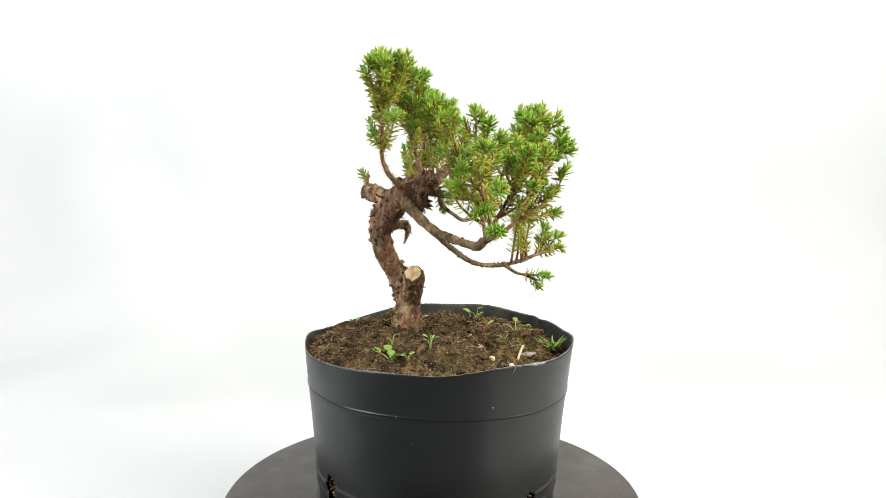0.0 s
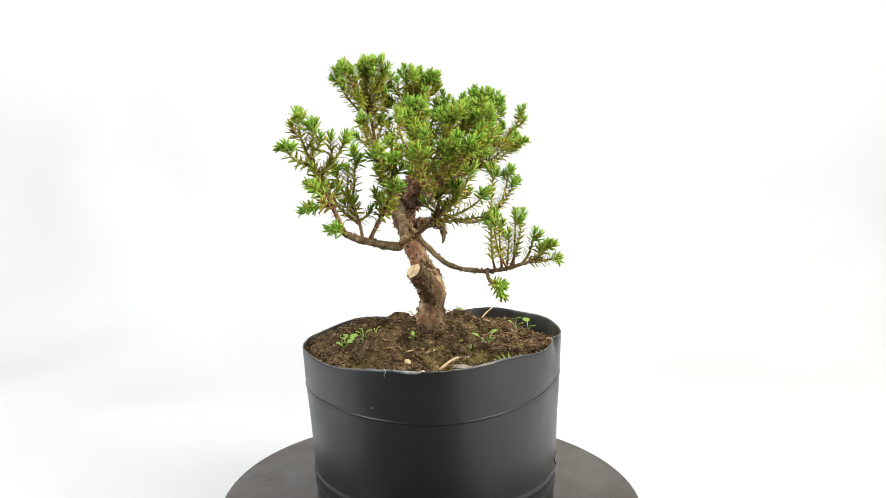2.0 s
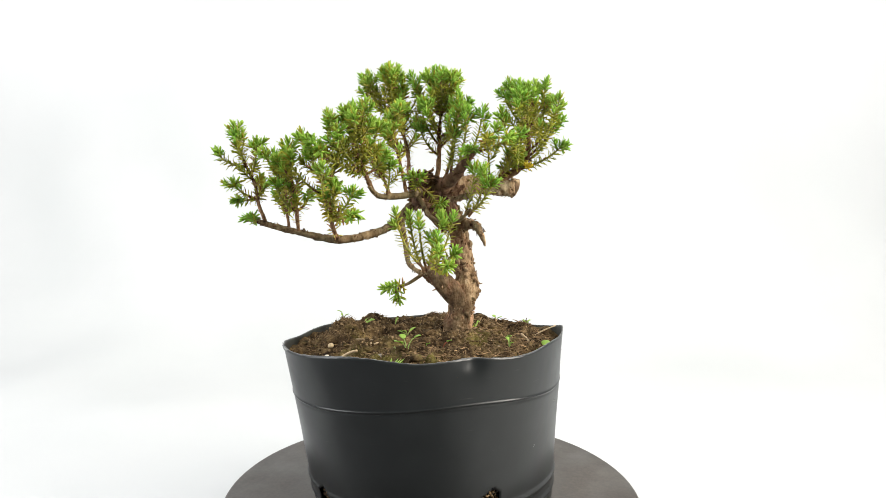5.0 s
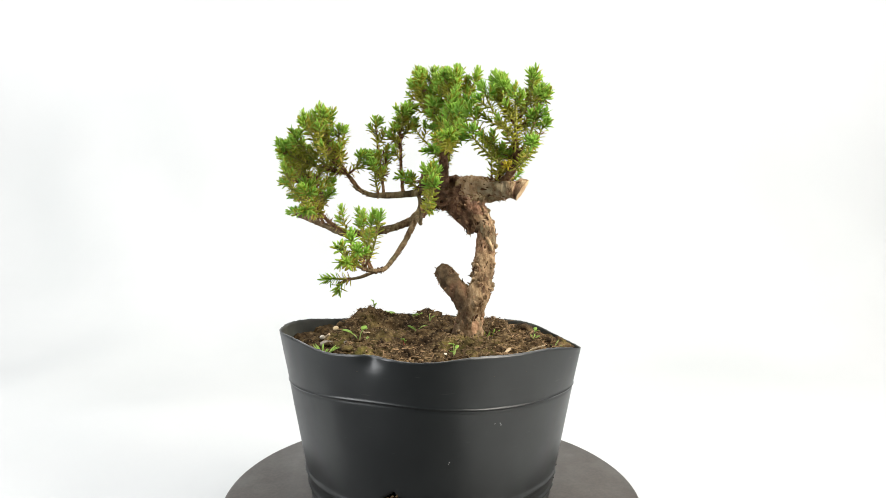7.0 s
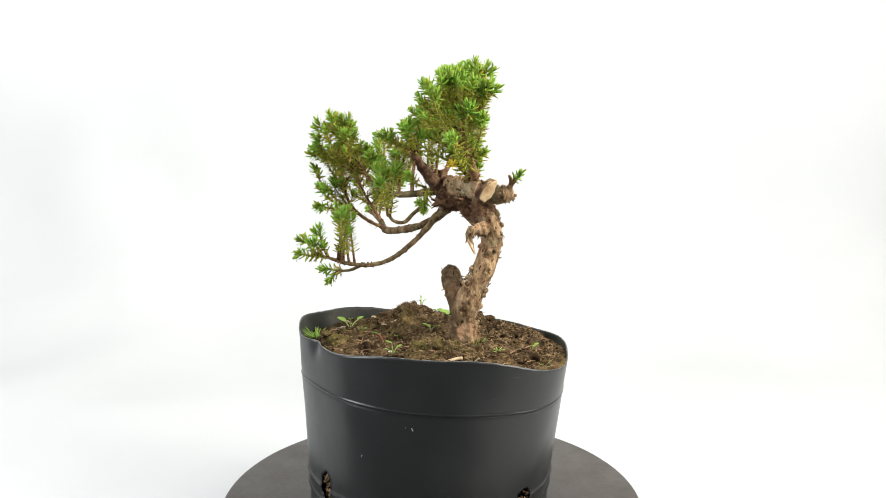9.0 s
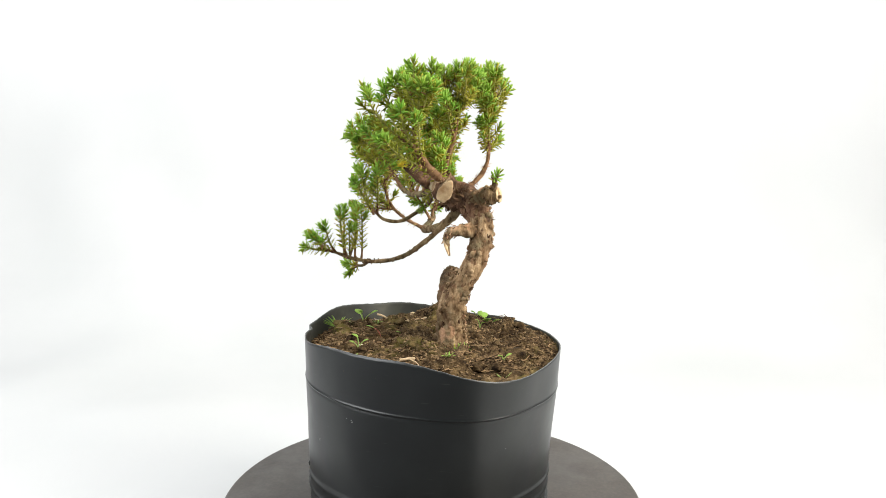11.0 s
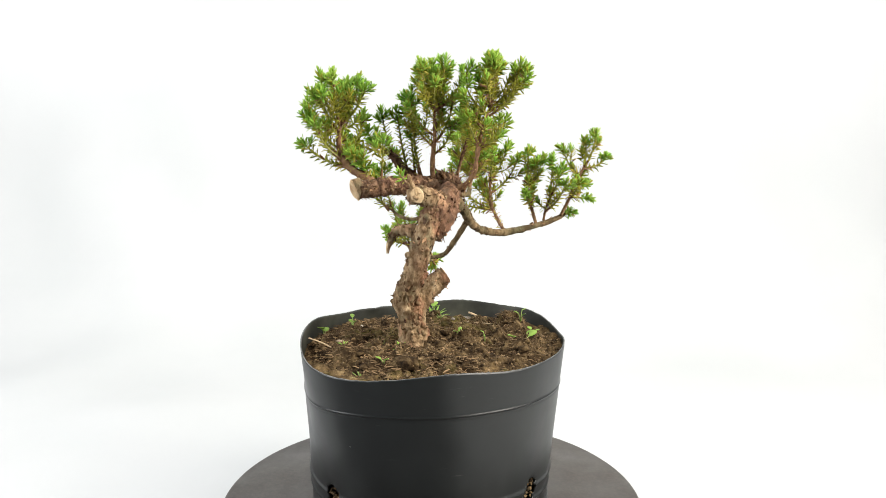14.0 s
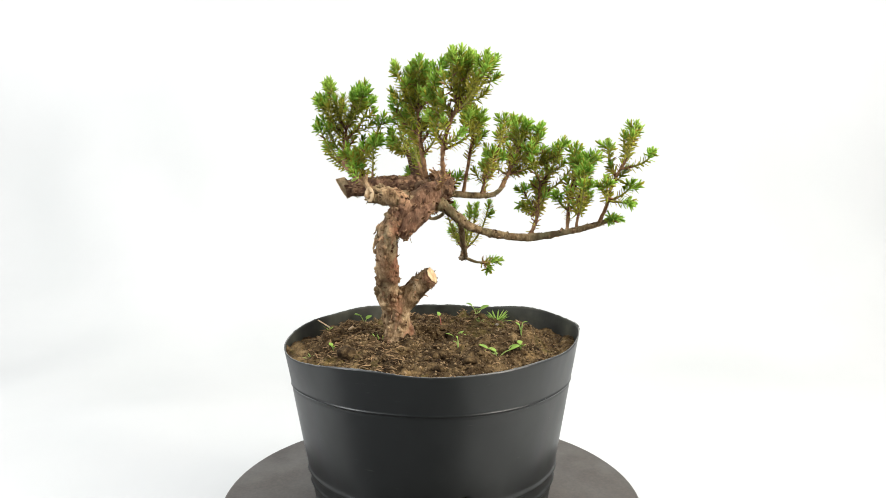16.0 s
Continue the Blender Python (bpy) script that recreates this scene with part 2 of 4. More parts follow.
# ---- setting: white sweep, unseen room added to shape reflections ----
def backdrop():
    verts, faces = [], []
    nx, prof = 60, []
    for k in range(18):
        prof.append((-0.13 + k * 0.04, -0.075))
    for k in range(1, 13):
        a = k / 12 * math.pi / 2
        prof.append((0.55 + 0.35 * math.sin(a), -0.075 + 0.35 * (1 - math.cos(a))))
    for k in range(1, 10):
        prof.append((0.90, 0.275 + k * 0.15))
    for i in range(nx + 1):
        x = -1.5 + 3.0 * i / nx
        for y, z in prof:
            h = 0.022 * noise.noise(Vector((x * 3.1, y * 3.4 + 3, z * 2.0))) + 0.020 * noise.noise(Vector((x * 6.5 + 4, y * 6, z * 5)))
            far = max(0.0, min(1.0, (math.hypot(x, y) - 0.16) / 0.15))
            # right front edge extended out of view, a reflector for the pot's right half
            bounce_reach = max(0.0, min(1.0, (x - 0.05) / 0.22))
            bounce_reach = 0.42 * bounce_reach * bounce_reach * (3 - 2 * bounce_reach) * max(0.0, min(1.0, (0.40 - y) / 0.53))
            verts.append((x, y - h * (z > 0.0) - bounce_reach, z + max(-0.002, h) * far * (z < 0.1)))
    m = len(prof)
    for i in range(nx):
        for k in range(m - 1):
            faces.append((i * m + k, (i + 1) * m + k, (i + 1) * m + k + 1, i * m + k + 1))
    ob = link("backdrop", verts, faces, PAPER)
    tagged(ob, "seamless white paper sweep, softly wrinkled, its right front extended unseen to lighten the pot", "backdrop", kind="structure")


def slab(name, a, b, m, label, cat):
    x0, y0, z0 = a
    x1, y1, z1 = b
    v = [(x, y, z) for x in (x0, x1) for y in (y0, y1) for z in (z0, z1)]
    f = [(0, 1, 3, 2), (4, 6, 7, 5), (0, 4, 5, 1), (2, 3, 7, 6), (0, 2, 6, 4), (1, 5, 7, 3)]
    return tagged(link(name, v, f, m, smooth=False), label, cat, kind="structure")


backdrop()
# added shell, out of view; its dark grey pieces keep the pot front dark
slab("floor", (-1.8, -2.2, -0.14), (1.8, 1.1, -0.079), WALL, "unseen dark grey floor under the paper, added to keep the pot front dark", "floor")
slab("wall_north", (-1.8, 1.1, -0.14), (1.8, 1.2, 1.9), PAPER, "unseen white wall behind the paper, added to enclose the set", "wall")
slab("wall_south", (-1.8, -2.3, -0.14), (1.8, -2.2, 1.9), WALL, "unseen dark grey wall added behind the camera to keep the pot front dark", "wall")
slab("wall_west", (-1.9, -2.3, -0.14), (-1.8, 1.2, 1.9), PAPER, "unseen white side wall added to enclose the set", "wall")
slab("wall_east", (1.8, -2.3, -0.14), (1.9, 1.2, 1.9), PAPER, "unseen white side wall added to enclose the set", "wall")
slab("ceiling", (-1.9, -2.3, 1.9), (1.9, 1.2, 2.0), WALL, "unseen dim grey ceiling added to cut light on the pot front", "ceiling")


# ---- turntable ----
def lathe(prof, seg):
    verts = [(r * math.cos(2 * math.pi * k / seg), r * math.sin(2 * math.pi * k / seg), z) for r, z in prof for k in range(seg)]
    faces = [(i * seg + k, i * seg + (k + 1) % seg, (i + 1) * seg + (k + 1) % seg, (i + 1) * seg + k) for i in range(len(prof) - 1) for k in range(seg)]
    faces += [tuple(range(seg))[::-1], tuple((len(prof) - 1) * seg + k for k in range(seg))]
    return verts, faces


def turntable():
    t = thing("turntable", (0, 0, -0.075), "round dark brown-grey turntable with a worn, stained plate", "turntable")
    v, f = lathe([(0.148, 0.0575), (0.151, 0.059), (0.152, 0.062), (0.152, 0.070), (0.1512, 0.0722), (0.1495, 0.073)], 160)
    link("plate", v, f, PLATE, t)
    v, f = lathe([(0.09, 0.0), (0.092, 0.002), (0.092, 0.020), (0.05, 0.026), (0.03, 0.030), (0.03, 0.0576)], 96)
    link("foot", v, f, PLATE, t)


turntable()

# ---- pot: soft black nursery pot, squeezed out of round ----
RIM_R = (0.09723, 0.00152, -0.00219, -0.00173, -0.00709, -0.00026, -0.00045, -0.00259, 0.00082, -0.0005, -0.0005, 0.00063, 3e-05, 0.0, 0.00024, 5e-05, -0.00029, 0.00027, 0.00015)
RIM_Z = (0.1166, 0.00577, 0.00133, -0.00058, 0.00032, -0.00115, -0.00166, 0.00077, -0.00043, -0.00066, 0.00069, 0.00017, -0.00041, -8e-05, 6e-05, -0.00051, 0.00012, -0.00044, 0.0002)


def wave(c, a):
    return c[0] + sum(c[2 * k - 1] * math.cos(k * a) + c[2 * k] * math.sin(k * a) for k in range(1, 10))


def arc(a, b):
    return (a - b + math.pi) % (2 * math.pi) - math.pi


def ring_z(a):
    return 0.0860 + 0.0068 * math.exp(-(arc(a, radians(25)) / 0.75) ** 2)


def wall_r(a, z):
    zr = wave(RIM_Z, a)
    s = max(0.0, min(1.0, z / zr))
    r = 0.0858 + (wave(RIM_R, a) - 0.0858) * s + (1 - s) * (0.003 * math.cos(a) + 0.0013 * math.sin(a))
    d = z - ring_z(a)
    r += 0.0005 * math.exp(-(d / 0.0006) ** 2) - 0.0003 * math.exp(-((d + 0.0013) / 0.0007) ** 2)
    for zz in (0.024, 0.0145):
        r += 0.0011 * math.exp(-((z - zz) / 0.0012) ** 2)
    d = arc(a, radians(20)) * 0.095
    r -= 0.0031 * math.exp(-(d / 0.0080) ** 2 - ((z - zr - 0.001) / 0.0090) ** 2)
    r += 0.0005 * noise.noise(Vector((math.cos(a) * 3, math.sin(a) * 3, z * 30)))
    return r


def wall_rows(a):
    zr, zg = wave(RIM_Z, a) + 0.0004 * noise.noise(Vector((math.cos(a) * 40, math.sin(a) * 40, 0))), ring_z(a)
    rows = [0.0005 + (zg - 0.0055) * k / 62 for k in range(62)]
    rows += [zg + d for d in (-0.005, -0.004, -0.0032, -0.0024, -0.0018, -0.0012, -0.0007, -0.0003, 0, 0.0003, 0.0007, 0.0012, 0.0018, 0.003)]
    return rows + [zg + 0.003 + (zr - zg - 0.003) * k / 16 for k in range(1, 17)]


HOLES = [(29, 0.0245), (121, 0.0225), (217, 0.0230), (313, 0.0185)]


def pot():
    base = (0, 0, -0.002)
    t = thing("plant_pot", base, "soft black plastic nursery pot, squeezed and scuffed, wavy cut rim", "plant pot")
    na, nz = 288, 91
    verts, faces, gone, lip = [], [], set(), set()
    for side in (0, 1):
        for i in range(na):
            a = 2 * math.pi * i / na
            for k, z in enumerate(wall_rows(a)):
                r = wall_r(a, z) - side * 0.0009
                verts.append((r * math.cos(a), r * math.sin(a), z + 0.002))
    for i in range(na):
        for k in range(nz):
            a, z = 2 * math.pi * (i + 0.5) / na, 0.0005 + 0.0815 * (k + 0.5) / 62
            if any((arc(a, radians(h)) * 0.086 / 0.0062) ** 2 + ((z - hz) / 0.0098) ** 2 < 1 + 0.35 * noise.noise(Vector((i * 0.4, k * 0.4, h))) for h, hz in HOLES):
                gone.add((i, k))
    m = na * (nz + 1)
    for i in range(na):
        j = (i + 1) % na
        for k in range(nz):
            q = (i * (nz + 1) + k, j * (nz + 1) + k, j * (nz + 1) + k + 1, i * (nz + 1) + k + 1)
            if (i, k) in gone:
                for (di, dk, e) in ((-1, 0, (3, 0)), (1, 0, (1, 2)), (0, -1, (0, 1)), (0, 1, (2, 3))):
                    if ((i + di) % na, k + dk) not in gone:
                        x, y = q[e[0]], q[e[1]]
                        faces.append((x, y, y + m, x + m))
                continue
            faces.append(q)
            faces.append(tuple(v + m for v in q[::-1]))
        top = (i * (nz + 1) + nz, j * (nz + 1) + nz)
        lip.add(len(faces))
        faces.append((top[0], top[1], top[1] + m, top[0] + m))
        bot = (i * (nz + 1), j * (nz + 1))
        faces.append((bot[1], bot[0], bot[0] + m, bot[1] + m))
    link("pot_wall", verts, faces, [PLASTIC, DUSTY, PALE_RIM], t, "", [1 if min(f) >= m else 2 if i in lip else 0 for i, f in enumerate(faces)])
    # torn whitish lip on the rim, a loose shred beside it, and pale scuffs
    tear, shred = Heap(), Heap()
    pts = []
    for k in range(13):
        a = radians(299.5 + 8.5 * k / 12)
        zr, drop = wave(RIM_Z, a), 0.0021 * math.sin(math.pi * (0.04 + 0.92 * k / 12)) ** 0.6 * (0.5 + 0.5 * k / 12)
        for z, o in ((zr + 0.0002, 0.0001), (zr + 0.0001, 0.0007), (zr - drop, 0.0009), (zr - drop, 0.0002)):
            r = wall_r(a, z) + o
            pts.append((r * math.cos(a), r * math.sin(a), z + 0.002))
    tear.add(pts, [(k * 4 + j, k * 4 + 4 + j, k * 4 + 5 + j, k * 4 + 1 + j) for k in range(12) for j in range(3)])
    link("torn_lip", tear.v, tear.f, SCUFF, t, "whitish stretched tear on the rim")
    rows = []
    for k in range(6):
        a, z = radians(296.5 + 0.3 * math.sin(k)), wave(RIM_Z, radians(296.5)) + 0.0005 - 0.0011 * k
        r = wall_r(a, z) + 0.0004
        rows.append((r * math.cos(a), r * math.sin(a), z + 0.002, 0.00022))
    v, f = tube(rows, 5)
    link("shred", v, f, SCUFF, t, "thin loose plastic shred")
    for x, y, z, s in ((0.0256, 0.0827, 0.078, 1.0), (0.055, 0.069, 0.057, 0.8), (0.034, -0.092, 0.093, 1.2), (-0.012, -0.09, 0.070, 0.6), (-0.022, -0.09, 0.086, 0.8), (0.030, 0.083, 0.0785, 0.7), (-0.06, 0.06, 0.064, 0.7)):
        a = math.atan2(y, x)
        hp = Heap()
        rng = random.Random(int(z * 1e4))
        for _ in range(2):
            da, dz = rng.uniform(-.008, .008), rng.uniform(-.0007, .0007)
            r = wall_r(a + da, z + dz)
            lump(hp, Vector((r * math.cos(a + da), r * math.sin(a + da), z + dz + 0.002)), 0.00055 * s, rng)
        link("scuff", hp.v, hp.f, SCUFF, t, "pale scuff on the plastic")
    v, f = lathe([(0.0848, 0.0024), (0.0848, 0.0045)], 96)
    link("pot_floor", v, f, PLASTIC, t)
    # root ball seen in the drain holes
    for h, hz in HOLES:
        a = radians(h)
        hp = Heap()
        rng = random.Random(h)
        for _ in range(70):
            da, dz = rng.uniform(-.07, .07), rng.uniform(-.009, .009)
            r = wall_r(a + da, hz + dz) - rng.uniform(0.0018, 0.0034)
            c = Vector((r * math.cos(a + da), r * math.sin(a + da), hz + 0.002 + dz))
            lump(hp, c, rng.uniform(0.0008, 0.0016), rng)
        link("root_ball_clod", hp.v, hp.f, CRUMB, t, "brown earth bulging from a drain hole")


def lump(hp, c, r, rng, idx=0, flat=1.0):
    """A small irregular clod of eight corners cut to twelve."""
    v = []
    for (x, y, z) in ((1, 0, 0), (-1, 0, 0), (0, 1, 0), (0, -1, 0), (0, 0, 1), (0, 0, -1)):
        k = r * rng.uniform(0.65, 1.25)
        v.append(Vector((x, y, z * flat)) * k)
    turn = Euler((rng.uniform(0, 6), rng.uniform(0, 6) if flat == 1 else rng.uniform(-.3, .3), rng.uniform(0, 6))).to_matrix()
    v = [c + turn @ q for q in v]
    hp.add(v, [(0, 2, 4), (2, 1, 4), (1, 3, 4), (3, 0, 4), (2, 0, 5), (1, 2, 5), (3, 1, 5), (0, 3, 5)], idx)


pot()


# ---- soil ----
def soil_z(x, y):
    r, a = math.hypot(x, y), math.atan2(y, x)
    zr = wave(RIM_Z, a)
    z = 0.1140
    for mx, my, h, s in ((0.016, -0.066, 0.0090, 0.015), (0.001, -0.063, 0.0085, 0.014), (-0.0195, 0.0164, 0.003, 0.022), (-0.032, -0.050, 0.003, 0.02), (0.03, 0.005, 0.0015, 0.03)):
        z += h * math.exp(-((x - mx) ** 2 + (y - my) ** 2) / (s * s))
    e = max(0.0, min(1.0, (r - 0.070) / 0.021))
    low = min(0.1085, zr - 0.002)
    z += (min(z, low) - z) * e * e * (3 - 2 * e)
    p = Vector((x, y, 0))
    return z + 0.0072 * noise.fractal(p * 48, 0.9, 2.0, 5) * (1 - 0.5 * e) + 0.0050 * (abs(noise.noise(p * 80)) - 0.25) + 0.0026 * (0.2 - abs(noise.noise(p * 210))) + 0.0009 * noise.noise(p * 420)


def clod(hp, c, r, rng):
    """An irregular lump of earth, flattened and half sunk."""
    sx, sy, sz, turn = rng.uniform(0.8, 1.35), rng.uniform(0.8, 1.2), rng.uniform(0.55, 0.85), rng.uniform(0, 6.283)
    verts, rows, seg = [], 7, 12
    for j in range(rows):
        th = math.pi * (j + 0.5) / rows
        for k in range(seg):
            a = 6.2832 * k / seg
            n = Vector((math.cos(a) * math.sin(th), math.sin(a) * math.sin(th), math.cos(th)))
            q = r * (1 + 0.45 * noise.noise(n * 1.7 + c * 900) + 0.22 * noise.noise(n * 4.5 + c * 700))
            p = Matrix.Rotation(turn, 3, "Z") @ Vector((n.x * q * sx, n.y * q * sy, n.z * q * sz))
            verts.append(c + p)
    faces = [(j * seg + k, j * seg + seg + k, j * seg + seg + (k + 1) % seg, j * seg + (k + 1) % seg) for j in range(rows - 1) for k in range(seg)]
    hp.add(verts, faces + [tuple(range(seg)), tuple(range((rows - 1) * seg, rows * seg))[::-1]])


def soil():
    t = thing("soil", (0, 0, 0.1), "dark brown crumbly potting soil with fibres and moss", "soil")
    verts, faces = [], []
    na, nr = 330, 120
    for j in range(nr + 1):
        for i in range(na):
            a = 2 * math.pi * i / na
            rr = (wall_r(a, 0.109) - 0.0012) * j / nr
            x, y = rr * math.cos(a), rr * math.sin(a)
            verts.append((x, y, soil_z(x, y) - 0.1))
    for j in range(nr):
        for i in range(na):
            i2 = (i + 1) % na
            faces.append((j * na + i, (j + 1) * na + i, (j + 1) * na + i2, j * na + i2))
    link("soil_bed", verts, faces, SOIL, t)
    rng = random.Random(4)
    hp, fb = Heap(), Heap()
    for _ in range(7000):
        a, rr = rng.uniform(0, 2 * math.pi), math.sqrt(rng.random()) * 0.092
        rr = min(rr, wall_r(a, 0.109) - 0.003)
        x, y = rr * math.cos(a), rr * math.sin(a)
        s = rng.choice((0.0003, 0.0004, 0.0005, 0.0006, 0.0008, 0.0011)) * rng.uniform(0.8, 1.3)
        lump(hp, Vector((x, y, soil_z(x, y) - 0.1 + s * 0.2)), s, rng)
    for _ in range(1900):
        a, rr = rng.uniform(0, 2 * math.pi), math.sqrt(rng.random()) * 0.089
        rr = min(rr, wall_r(a, 0.109) - 0.006)
        x, y = rr * math.cos(a), rr * math.sin(a)
        ln, w, d = rng.uniform(0.002, 0.007), rng.choice((0.00012, 0.0002, 0.0003)), rng.uniform(0, 6.28)
        p0 = Vector((x, y, soil_z(x, y) - 0.0995))
        ux = Vector((math.cos(d), math.sin(d), rng.uniform(-.2, .2)))
        sd = Vector((-math.sin(d), math.cos(d), 0)) * w
        mid = p0 + ux * ln * 0.5 + sd * rng.uniform(-2, 2) + Vector((0, 0, 0.0006))
        e = p0 + ux * ln
        up = Vector((0, 0, w))
        fb.add([p0 - sd, p0 + sd, p0 + up, mid - sd, mid + sd, mid + up, e],
               [(0, 3, 5, 2), (2, 5, 4, 1), (1, 4, 3, 0), (3, 6, 5), (5, 6, 4), (4, 6, 3)])
    for _ in range(1500):
        a, rr = rng.uniform(-0.25, math.pi * 1.05), 0.025 + math.sqrt(rng.random()) * 0.064
        rr = min(rr, wall_r(a, 0.109) - 0.006)
        x, y = rr * math.cos(a), rr * math.sin(a)
        ln, w, d = rng.uniform(0.0025, 0.0075), rng.choice((0.0003, 0.0004, 0.0006)), rng.uniform(0, 6.28)
        p0 = Vector((x, y, soil_z(x, y) - 0.0995))
        ux = Vector((math.cos(d), math.sin(d), rng.uniform(-.1, .3)))
        sd = Vector((-math.sin(d), math.cos(d), rng.uniform(-.5, .5))) * w
        e = p0 + ux * ln
        up = Vector((0, 0, w * 0.7))
        mid = p0.lerp(e, 0.55) + up * 0.8
        fb.add([p0 - sd, p0 + sd, p0 + up, mid - sd, mid + sd, mid + up, e],
               [(0, 3, 5, 2), (2, 5, 4, 1), (1, 4, 3, 0), (3, 6, 5), (5, 6, 4), (4, 6, 3)])
    for _ in range(500):
        a, rr = rng.uniform(0, 6.283), math.sqrt(rng.random()) * 0.018
        x, y = 0.014 + rr * math.cos(a), -0.067 + 0.8 * rr * math.sin(a)
        p0 = Vector((x, y, soil_z(x, y) - 0.0998))
        d, ln, w = rng.uniform(0, 6.283), rng.uniform(0.0015, 0.0045), 0.0002
        e = p0 + Vector((math.cos(d), math.sin(d), rng.uniform(0.1, 0.7))) * ln
        sd = Vector((-math.sin(d), math.cos(d), 0)) * w
        fb.add([p0 - sd, p0 + sd, p0 + Vector((0, 0, w)), e], [(0, 1, 3), (1, 2, 3), (2, 0, 3)])
    cl = Heap()
    for k in range(150):
        a, rr = rng.uniform(0, 2 * math.pi), math.sqrt(rng.random()) * 0.086
        rr = min(rr, wall_r(a, 0.109) - 0.006)
        x, y = rr * math.cos(a), rr * math.sin(a)
        if math.hypot(x + 0.0195, y - 0.0164) < 0.017:
            continue
        clod(cl, Vector((x, y, soil_z(x, y) - 0.1)), rng.choice((0.0012, 0.0016, 0.0020, 0.0026, 0.0036)), rng)
    tagged(link("soil_clod", cl.v, cl.f, SOIL, t), kind="stuff")
    tagged(link("crumb", hp.v, hp.f, CRUMB, t), kind="stuff")
    tagged(link("fibre", fb.v, fb.f, FIBRE, t, smooth=False), kind="stuff")


soil()

# ---- the tree ----
BASE = Vector((-0.0195, 0.0164, 0.112))
tree = thing("bonsai_tree", BASE, "small juniper bonsai, curved flaky trunk, pruned stubs, green needle sprays", "bonsai tree")


def limb(name, rows, label="", sides=12, rough=0.16, n=8, freq=170.0, m=None):
    v, f = tube(spline(rows, n), sides, rough, freq, True, BASE)
    return link(name, v, f, m or (LIMB if name in ("branch", "twig") else BARK), tree, label)


def flakes(name, rows, count, size, seed, lifted=0.45):
    """Loose curled bark scales along a limb: thin, torn at the end, lifting a little."""
    rng = random.Random(seed)
    pts = spline(rows, 10)
    hp = Heap()
    for _ in range(count):
        i = rng.randrange(len(pts) - 1)
        p, q = Vector(pts[i][:3]), Vector(pts[i + 1][:3])
        d = (q - p).normalized()
        o = d.orthogonal().normalized()
        o.rotate(Matrix.Rotation(rng.uniform(0, 6.283), 3, d))
        s = d.cross(o)
        r = pts[i][3]
        ln, w = size * rng.uniform(0.5, 1.4), size * rng.uniform(0.12, 0.42)
        c = p.lerp(q, rng.random()) + o * r * rng.uniform(0.84, 0.95)
        along = (d * rng.choice((-1, 1)) + s * rng.uniform(-.5, .5)).normalized()
        side = along.cross(o)
        lift, th = rng.uniform(0.02, lifted), 0.00030
        row = []
        for k, (u, half) in enumerate(((0.0, 1.0), (0.4, 1.1), (0.75, 0.8), (1.0, rng.uniform(0.15, 0.6)))):
            m = c + along * ln * u + o * ln * lift * u * u
            wob = side * w * rng.uniform(-.25, .25)
            for g in (-1, 1):
                row.append(m + side * w * half * g + wob - o * abs(w) * 0.15 - BASE)
            row.append(m + wob + o * th - BASE)
            row.append(m + wob - o * th * 1.2 - BASE)
        f = []
        for k in range(3):
            a = 4 * k
            f += [(a, a + 2, a + 6, a + 4), (a + 2, a + 1, a + 5, a + 6), (a + 1, a + 3, a + 7, a + 5), (a + 3, a, a + 4, a + 7)]
        f.append((12, 14, 13, 15))
        hp.add(row, f)
    tagged(link(name, hp.v, hp.f, FLAKE, tree, smooth=False), kind="stuff")


def spurs(name, rows, count, size, seed):
    """Short crooked dead spurs that stick out of the bark."""
    rng = random.Random(seed)
    pts = spline(rows, 10)
    hp = Heap()
    for _ in range(count):
        i = rng.randrange(len(pts) - 1)
        p, q = Vector(pts[i][:3]), Vector(pts[i + 1][:3])
        d = (q - p).normalized()
        o = d.orthogonal().normalized()
        o.rotate(Matrix.Rotation(rng.uniform(0, 6.283), 3, d))
        c = p.lerp(q, rng.random()) + o * pts[i][3] * 0.85
        ln, r = size * rng.uniform(0.6, 1.5), size * rng.uniform(0.16, 0.26)
        t1 = (o + d * rng.uniform(-.7, .9)).normalized()
        t2 = (t1 + d * rng.uniform(-.8, .8) + Vector((0, 0, rng.uniform(-.4, .2)))).normalized()
        m = c + t1 * ln * 0.55
        v, f = tube([(*c, r * 1.25), (*(c + t1 * ln * 0.25), r), (*m, r * 0.75), (*(m + t2 * ln * 0.45), r * 0.22)], 6, 0.2, 900, True, BASE)
        hp.add(v, f)
    tagged(link(name, hp.v, hp.f, FLAKE, tree), kind="stuff")


